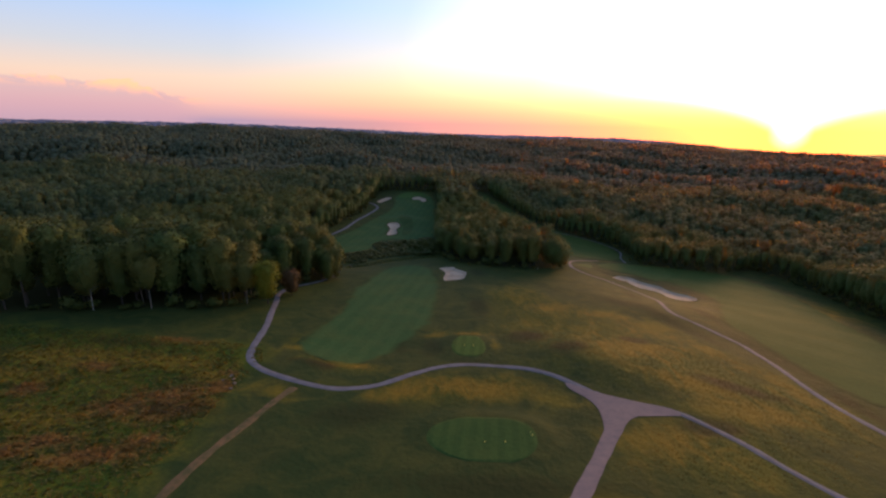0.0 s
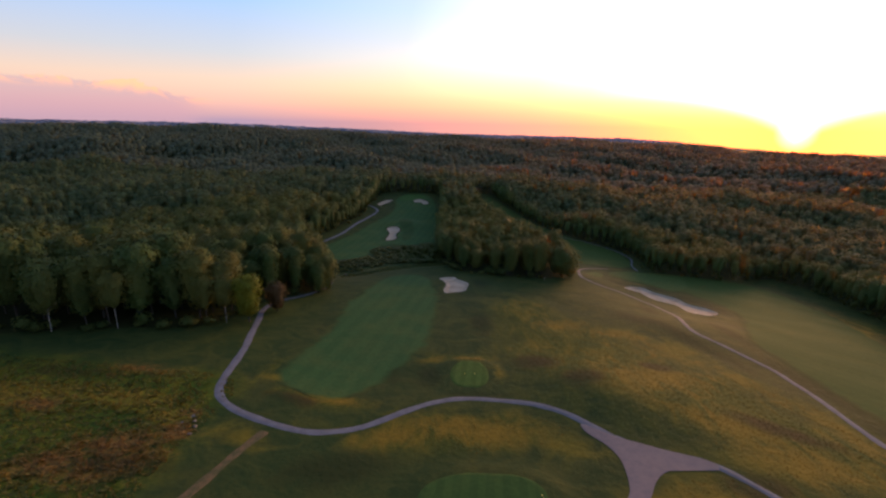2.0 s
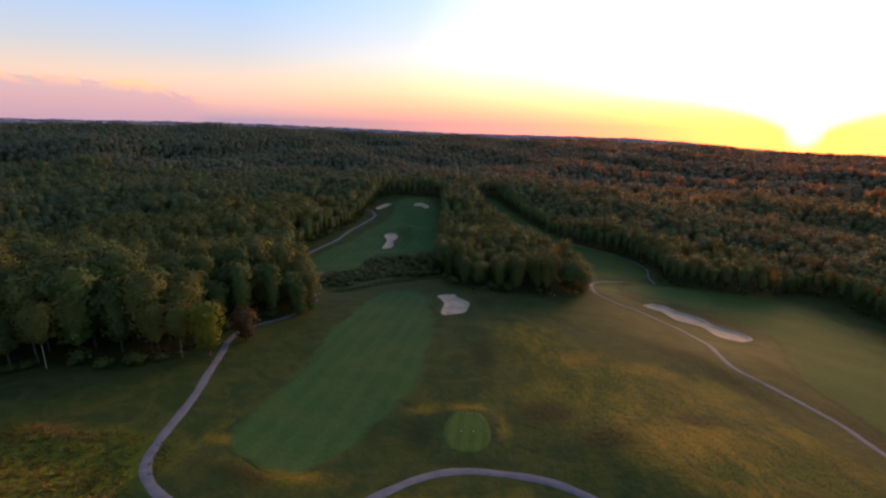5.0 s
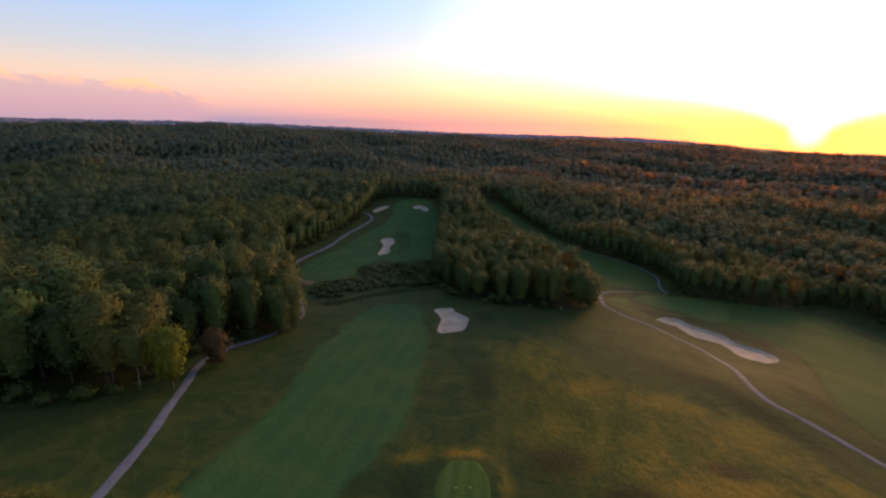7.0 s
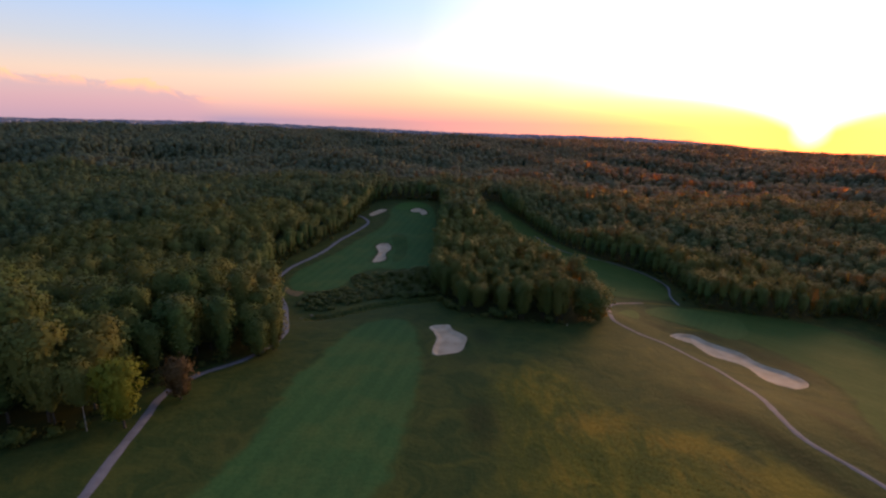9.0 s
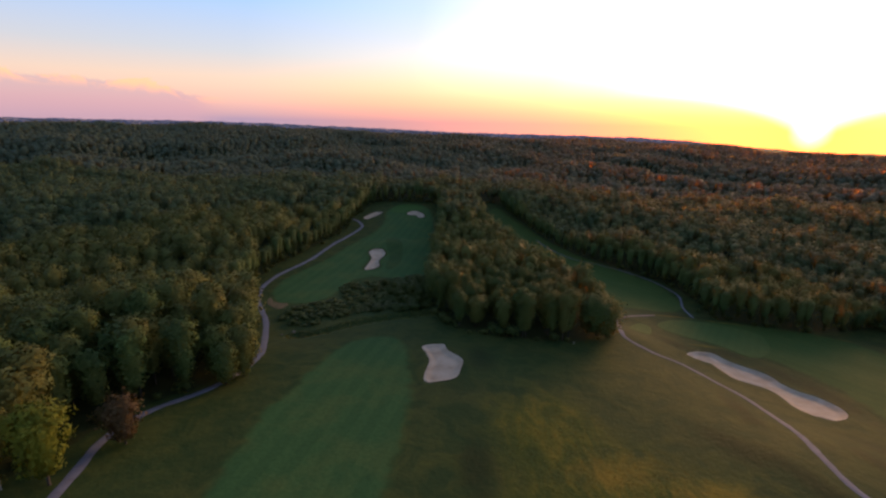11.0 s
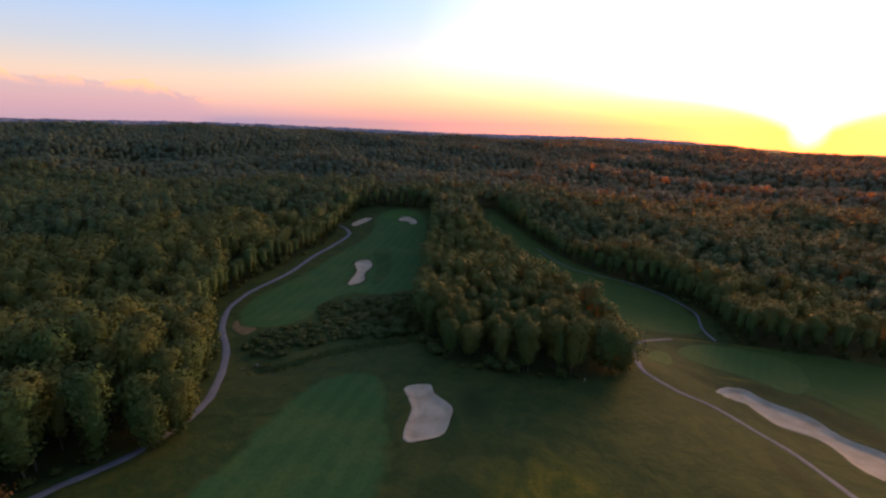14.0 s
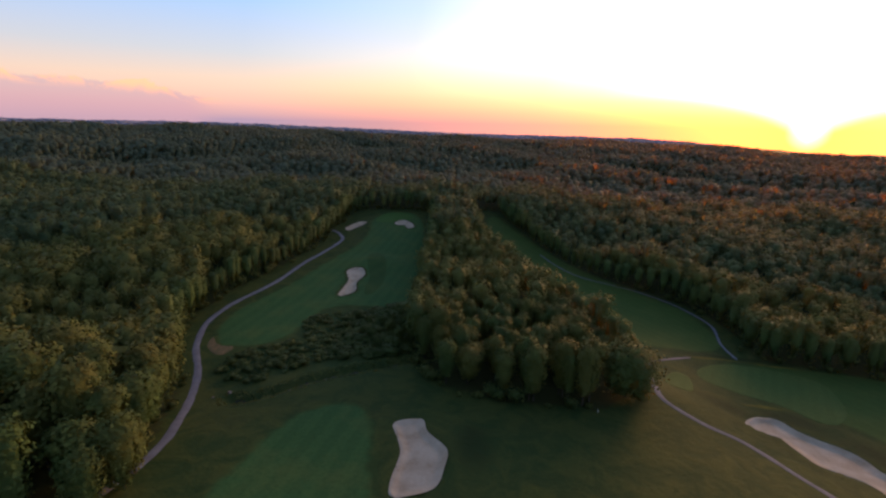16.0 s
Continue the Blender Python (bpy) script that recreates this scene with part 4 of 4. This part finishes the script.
BROAD = tree_kind(21, 11.0, 0.0, 110, 5200, 0.50, LEAF, BARK, 0.40, 0.92)
PALE = tree_kind(23, 6.2, 0.26, 30, 1500, 0.42, LEAF, BARK_PALE, 0.12)
LONE = tree_kind(16, 5.0, 0.03, 34, 2200, 0.38, LEAF_BRIGHT, BARK, 0.24, 0.9)
RUST = tree_kind(12, 4.4, 0.0, 20, 1200, 0.36, LEAF_RUST, BARK, 0.16, 0.9)
YOUNG = tree_kind(8, 3.4, 0.04, 12, 600, 0.34, LEAF_SHRUB, BARK, 0.14, 0.9)


def near_wood(x, y):
    return (((x > -150) & (y < 262) & (x < 0)) | ((x > -6) & (x < 100) & (y < 345) & (y > 250))) & (y < 350)


tx, ty = scatter(-150, -20, 135, 350, 7.4, lambda x, y: wooded(x, y) & near_wood(x, y))
cx, cy = scatter(-20, 100, 250, 350, 7.0, lambda x, y: wooded(x, y) & near_wood(x, y))
tx, ty = np.concatenate([tx, cx]), np.concatenate([ty, cy])
rim = away(tx, ty, strand(OPEN[2:47], 3.0))
keep_out = (np.hypot(tx + 72.5, ty - 174) < 7.5) | (np.hypot(tx - 71.5, ty - 284) < 9.5) | (away(tx, ty, [(-64.2, 223.5), (-62, 232), (-62.3, 241), (-69, 215), (-77.5, 204), (-66.5, 249)]) < 5) | (rim < np.where(tx > -20, 2.2, 2.6))
tx, ty, rim = tx[~keep_out], ty[~keep_out], rim[~keep_out]
order = np.argsort(ty - 0.25 * np.abs(tx))[:300]
firsts = {}
for k in order:
    kind = int(rng.integers(0, len(KINDS)))
    in_clump = tx[k] > -20
    spot = standing(tx[k], ty[k], float(size_at(tx[k:k + 1], ty[k:k + 1])[0]) * (0.98 if in_clump else 1.04), rng.uniform(0, 6.28), rng.uniform(0.9, 1.15))
    place_in = "edge" if rim[k] < 7 and not in_clump and rng.random() < 0.15 else "full" if rim[k] < 18 or in_clump else "deep"
    kind = kind if place_in == "deep" else kind % 3
    key = (kind, in_clump, place_in)
    if key not in firsts:
        firsts[key] = grow({"edge": EDGE, "full": GROVE, "deep": KINDS}[place_in][kind], "full dark green deciduous tree in the grove between fairways" if in_clump else "tall dark green deciduous tree in the dense wood", "tree",
                           "trees of the grove" if in_clump else "trees of the wood")
        firsts[key].matrix_basis = spot
    else:
        copy_thing(firsts[key], spot)
pale_first = None
for x, y, size, turn in ((-123, 150, 0.98, 0.3), (-107, 157, 0.95, 2.0), (-78.5, 172.5, 0.86, 1.2)):
    if pale_first is None:
        pale_first = grow(PALE, "slender tree with a pale birch trunk at the wood edge", "tree", "pale-trunked trees")
        pale_first.matrix_basis = standing(x, y, size, turn)
    else:
        copy_thing(pale_first, standing(x, y, size, turn))
grow(LONE, "bright yellow-green tree beside the cart path").matrix_basis = standing(-71.2, 175.0, 1.24, 0.5)
grow(RUST, "small rust-brown tree at the path bend").matrix_basis = standing(-66.4, 190, 1.12, 0.5, 1.1)
grow(BROAD, "broad round green tree at the end of the grove").matrix_basis = standing(71.5, 284, 1.0, 2.0, 1.0)
young = None
for x, y, size in ((-8, 322, 0.95), (-13, 330, 1.05), (-7, 338, 1.0), (-18, 338, 0.8), (-10, 350, 0.9), (-24, 328, 0.7), (-16, 315, 0.75), (-30, 346, 0.6),
                   (-5, 330, 1.05), (-20, 324, 0.8), (-24, 340, 0.75), (-4, 345, 1.1), (-14, 343, 0.85), (-33, 334, 0.55), (-8, 314, 0.8)):
    if young is None:
        young = grow(YOUNG, "round young green tree in the hollow", "tree", "young trees")
        young.matrix_basis = standing(x, y, size, x)
    else:
        copy_thing(young, standing(x, y, size, x))
for x, y, size, kind in ((-62.8, 226, 0.95, 2), (-62.3, 235, 0.9, 1), (-63.5, 244, 0.95, 0), (-67.5, 216.5, 0.95, 1), (-75.5, 207, 0.95, 1), (-67, 252, 0.95, 2), (-70.5, 259, 0.95, 0)):
    grow(GROVE[kind], "dark green tree leaning over the cart path", "tree", "trees over the cart path").matrix_basis = standing(x, y, size, x * 1.7, 1.15)
for x, y, size in ((-56.5, 229, 1.05), (-59.0, 236.5, 0.72), (-58.6, 222, 0.88)):
    grow(FULL, "full green tree on the open side of the cart path", "tree", "trees over the cart path").matrix_basis = standing(x, y, size, x * 2.3, 0.98)
for x, y, size in ((58, 279, 0.9), (50, 281, 0.85)):
    grow(GROVE[1], "full green tree on the rim of the grove", "tree", "trees on the rim of the grove").matrix_basis = standing(x, y, size, x * 1.3, 1.05)
near_set = set(order.tolist())


def forest(name, kinds, xs, ys, sizes, turns, mat, label, category="trees"):
    """One joined mesh of many trees."""
    zs = height_at(xs, ys, False) - 0.3
    which = rng.integers(0, len(kinds), len(xs))
    V, F, N, n = [], [], [], 0
    for k, (v, f, vn) in enumerate(kinds):
        s = which == k
        m = int(s.sum())
        if not m:
            continue
        c, q = np.cos(turns[s])[:, None], np.sin(turns[s])[:, None]
        sz = sizes[s][:, None]
        x = (v[None, :, 0] * c - v[None, :, 1] * q) * sz + xs[s][:, None]
        y = (v[None, :, 0] * q + v[None, :, 1] * c) * sz + ys[s][:, None]
        z = v[None, :, 2] * sz + zs[s][:, None]
        V.append(np.stack([x, y, z], -1).reshape(-1, 3))
        N.append(np.stack([vn[None, :, 0] * c - vn[None, :, 1] * q, vn[None, :, 0] * q + vn[None, :, 1] * c, vn[None, :, 2] + 0 * c], -1).reshape(-1, 3))
        F.append((f[None] + (n + len(v) * np.arange(m))[:, None, None]).reshape(-1, 3))
        n += m * len(v)
    me = mesh_of(name, np.concatenate(V), np.concatenate(F), mat, True, np.concatenate(N))
    return tagged(new(name, me), label, category, kind="stuff")


MID = [crown(rng, tall, wide, 0.25, 22, 200, 0.68, 1, 0.45) for tall, wide in ((24, 7.0), (25, 6.4), (22, 7.6), (23, 6.0), (25, 7.3))]
BACK = [crown(rng, tall, wide, 0.25, 13, 66, 1.02, 1, 0.4) for tall, wide in ((24, 7.3), (25, 6.8), (22, 7.9), (24, 6.4))]
RIMS = [crown(rng, tall, wide, 0.03, 26, 260, 0.62, 1, 0.95) for tall, wide in ((22, 5.6), (24, 5.2), (20, 6.0))]
FAR = [crown(rng, tall, wide, 0.2, 6, 9, 1.5, 1, 0.3, 0.66) for tall, wide in ((23, 8.8), (24, 8.2), (22, 9.4))]


def is_near(x, y):
    return near_wood(x, y) & wooded(x, y)


mx_, my_ = scatter(-620, 620, 60, 640, 8.4, lambda x, y: wooded(x, y) & in_view(x, y) & ~is_near(x, y))
clear = away(mx_, my_, strand(OPEN[4:61], 3.0)) > 3.4
mx_, my_ = mx_[clear], my_[clear]
hedge = np.vstack([strand(OPEN[12:29], 6.0), strand(OPEN[34:42], 6.0), strand(OPEN[43:61], 6.0)])
hedge = hedge + rng.normal(0, 0.9, hedge.shape)
extra = np.array([k for k in range(len(tx)) if k not in near_set], int)
mx_, my_ = np.concatenate([mx_, tx[extra]]), np.concatenate([my_, ty[extra]])
front = np.hypot(mx_ + 20, my_ - 150) < 330
for sel, kinds, leaf, label in ((front, MID, LEAF, "dense dark green deciduous woodland round the course"), (~front, BACK, LEAF_BACK_HAZED, "unbroken green woodland beyond the course")):
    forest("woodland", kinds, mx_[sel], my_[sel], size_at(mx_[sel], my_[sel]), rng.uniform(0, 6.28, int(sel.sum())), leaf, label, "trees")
forest("woodland", RIMS, hedge[:, 0], hedge[:, 1], np.clip(size_at(hedge[:, 0], hedge[:, 1]), 0.7, 1.1), rng.uniform(0, 6.28, len(hedge)), LEAF, "leafy green trees along the edge of the wood", "trees")
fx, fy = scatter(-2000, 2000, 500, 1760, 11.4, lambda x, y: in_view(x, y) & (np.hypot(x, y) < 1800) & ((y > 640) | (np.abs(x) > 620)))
forest("distant_woods", FAR, fx, fy, size_at(fx, fy), rng.uniform(0, 6.28, len(fx)), LEAF_FAR_HAZED, "distant wooded ridge under the evening sky", "trees")
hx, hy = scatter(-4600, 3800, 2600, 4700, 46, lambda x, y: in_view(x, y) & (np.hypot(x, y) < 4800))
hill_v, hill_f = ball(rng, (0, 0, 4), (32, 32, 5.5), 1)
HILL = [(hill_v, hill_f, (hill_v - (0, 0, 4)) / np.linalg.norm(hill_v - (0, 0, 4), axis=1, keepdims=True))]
forest("far_hill_woods", HILL, hx, hy, rng.uniform(0.8, 1.3, len(hx)), rng.uniform(0, 6.28, len(hx)), HAZY, "wooded hills along the horizon, painted haze-blue", "trees")


# ---------------------------------------------------------------- shrubs, grass, small things
def bush_kind(tall, wide, leaf):
    v, f, vn = crown(rng, tall, wide, 0.05, 7, 120, 0.34, 1, 0.9)
    return mesh_of("shrub", v, f, leaf, True, vn)


BUSHES = [bush_kind(2.6, 1.9, LEAF_SHRUB), bush_kind(3.4, 1.8, LEAF_SHRUB), bush_kind(1.9, 1.7, LEAF_SHRUB)]
THICKET = ring([(-72, 296), (-66, 311), (-50, 320), (-53, 346), (-32, 357), (-9, 364), (-4, 330), (-4, 311), (-20, 305), (-36, 300), (-50, 288), (-62, 286)], 4)
sx, sy = scatter(-75, 0, 285, 366, 2.7, lambda x, y: inside(x, y, THICKET) & (rng.random(x.shape) < 0.82))
for x, y in zip(sx, sy):
    ob = new("shrub", BUSHES[int(rng.integers(0, 3))])
    tagged(ob, "dense low green shrub in the creek hollow", "shrub", "shrubs of the hollow")
    ob.matrix_basis = standing(x, y, rng.uniform(0.30, 0.75) + 0.45 * float(smooth(-40, -12, x)), rng.uniform(0, 6.28), 1.9)


MOWN = [ring([(-31, 122), (-41, 135), (-44, 180), (-50, 230), (-35, 269), (-14, 272), (-3, 250), (-1, 200), (-10, 138), (-22, 123)], 5), TEE_SMALL, TEE_LARGE]
PATH_LINES = np.concatenate([strand(p, 2.0) for p in (
    [(-65.8, 164), (-63, 153), (-60, 130), (-57, 121), (-49.5, 114.3), (-30, 107.5), (-17, 112), (-1, 125.5), (14, 128.8), (33, 121), (46, 106.5), (41, 92), (24, 65)],
    [(46, 106.5), (61, 102), (68, 92), (80, 66)], [(84, 283), (100, 266), (110, 241), (109, 219), (102, 193), (107.5, 175), (113, 158), (112, 138), (109, 97)],
    [(-58.8, 238), (-59.6, 228), (-62, 219.5), (-65.5, 213), (-69.6, 206), (-72, 198), (-72, 189), (-69.3, 179), (-65.8, 164)], [(-58.8, 238), (-60, 248), (-69, 274), (-76, 292), (-88, 312), (-96, 333), (-95, 357)])])


UNDER = [bush_kind(3.2, 2.1, LEAF_SHRUB), bush_kind(4.2, 2.0, LEAF_SHRUB), bush_kind(2.4, 1.9, LEAF_SHRUB)]
hem = np.vstack([strand(OPEN[2:25], 3.6), strand(OPEN[26:44], 3.8), strand(OPEN[48:61], 4.5)])
hem = hem[rng.random(len(hem)) < 0.7]
hem = hem + rng.normal(0, 1.5, hem.shape)
for x, y in hem:
    if away(np.array([x]), np.array([y]), PATH_LINES)[0] < 3.6:
        continue
    if inside(np.array([x]), np.array([y]), OPEN)[0] and away(np.array([x]), np.array([y]), BUNKERS["green_near"])[0] < 4:
        continue
    ob = tagged(new("undergrowth_bush", UNDER[int(rng.integers(0, 3))]), "leafy dark green bush along the wood edge", "bush", "bushes along the wood edge")
    ob.matrix_basis = standing(x, y, rng.uniform(0.5, 1.5), rng.uniform(0, 6.28), 1.2)


def tufts(name, xs, ys, tall, spread, blades, mat, label):
    """Clumps of grass blades, each a bent pair of triangles, joined."""
    n = len(xs) * blades
    k = np.repeat(np.arange(len(xs)), blades)
    a = rng.uniform(0, 6.28, n)
    h = tall * rng.uniform(0.5, 1.2, n)
    bx, by = xs[k] + rng.normal(0, spread * 0.35, n), ys[k] + rng.normal(0, spread * 0.35, n)
    bz = height_at(bx, by) - 0.05
    ca, sa = np.cos(a), np.sin(a)
    wd = spread * rng.uniform(0.14, 0.26, n)
    lean = rng.uniform(1.0, 2.0, n) * h
    V = np.stack([np.stack([bx - sa * wd, by + ca * wd, bz], -1), np.stack([bx + sa * wd, by - ca * wd, bz], -1),
                  np.stack([bx + ca * lean * 0.4 + sa * wd * 0.8, by + sa * lean * 0.4 - ca * wd * 0.8, bz + h * 0.65], -1),
                  np.stack([bx + ca * lean, by + sa * lean, bz + h], -1)], 1).reshape(-1, 3)
    i = 4 * np.arange(n)
    F = np.concatenate([np.stack([i, i + 1, i + 2], -1), np.stack([i, i + 2, i + 3], -1)])
    me = mesh_of(name, V, F, mat, False)
    tint(me, V[:, 0], V[:, 1])
    return tagged(new(name, me), label, "grass", kind="stuff")


def tall_grass(x, y):
    g = zone_masks(x, y)[0]
    ok = (g + rng.uniform(-0.25, 0.25, x.shape) > 0.55) & inside(x, y, OPEN) & (away(x, y, PATH_LINES) > 2.4)
    for line in MOWN:
        ok &= ~inside(x, y, line)
    return ok


ux, uy = scatter(-60, 215, 60, 290, 1.15, tall_grass)
tufts("tall_grass", ux, uy, 0.13, 1.2, 4, STRAW, "tall dry golden fescue grass on the mounds")
wx, wy = scatter(-170, -44, 62, 165, 1.3, lambda x, y: (zone_masks(x, y)[1] > 0.5) & inside(x, y, OPEN) & (away(x, y, PATH_LINES) > 2.2))
tufts("meadow_weeds", wx, wy, 0.42, 1.15, 5, WEED, "wild meadow weeds turning orange and green")


cx, cy = scatter(-150, -48, 62, 140, 2.3, lambda x, y: (zone_masks(x, y)[1] > 0.6) & (tone_masks(x, y)[0] + tone_masks(x, y)[2] + rng.uniform(0, 0.5, x.shape) > 0.5) & (away(x, y, PATH_LINES) > 3))
tufts("tall_weeds", cx, cy, 0.75, 1.5, 8, WEED, "coarse knee-high weeds in rusty and yellow patches")
bank_x, bank_y = scatter(-66, 10, 268, 318, 1.2, lambda x, y: (np.abs(away(x, y, CREEK) - 3.4) < 1.6) & (rng.random(x.shape) < 0.8))
tufts("creek_grass", bank_x, bank_y, 0.45, 1.1, 5, REED, "lush green grass along the creek banks")


def stone_mesh():
    v, f = ball(rng, (0, 0, 0.25), (0.75, 0.55, 0.45), 2)
    return mesh_of("boulder", v, f, STONE, False)


STONES = [stone_mesh(), stone_mesh()]
for x, y, size in ((-56.5, 110.5, 0.9), (-55.2, 108.6, 0.7), (-54, 106.5, 0.8), (-57.6, 107.6, 0.6), (-53.6, 103.5, 0.7), (-56, 104.8, 0.5), (-59, 280, 1.2), (-63, 277, 0.7), (-40, 282, 0.6), (-30, 289.5, 0.7), (-27, 291, 0.6)):
    ob = tagged(new("boulder", STONES[int(size * 10) % 2]), "pale weathered boulder in the grass", "rock", "boulders")
    ob.matrix_basis = standing(x, y, size, x * 3.1)


def marker_mesh():
    bm = bmesh.new()
    bmesh.ops.create_uvsphere(bm, u_segments=12, v_segments=8, radius=0.16)
    for v in bm.verts:
        v.co.z = max(v.co.z, -0.09) + 0.09
    me = bpy.data.meshes.new("tee_marker")
    bm.to_mesh(me)
    bm.free()
    me.materials.append(MARKER)
    return me


MARK = marker_mesh()
for x, y in ((10, 86.5), (14.5, 86.6), (21, 89.4), (20.8, 90.4), (8, 143), (11, 143.3)):
    tagged(new("tee_marker", MARK), "small yellow tee marker on the mown tee", "tee marker", "tee markers").matrix_basis = pose(x, y, at(x, y) + 0.08)


def stake_mesh():
    v, f = tube([(0, 0, -0.3), (0, 0, 0.9), (0, 0, 1.1), (0, 0, 1.15)], [0.09, 0.09, 0.07, 0.02], 8)
    return mesh_of("stake", v, f, POST_WHITE)


STAKE = stake_mesh()
for x, y in ((59, 272.5), (50.5, 275.5)):
    tagged(new("boundary_stake", STAKE), "short white boundary stake before the grove", "stake", "stakes").matrix_basis = pose(x, y, at(x, y))
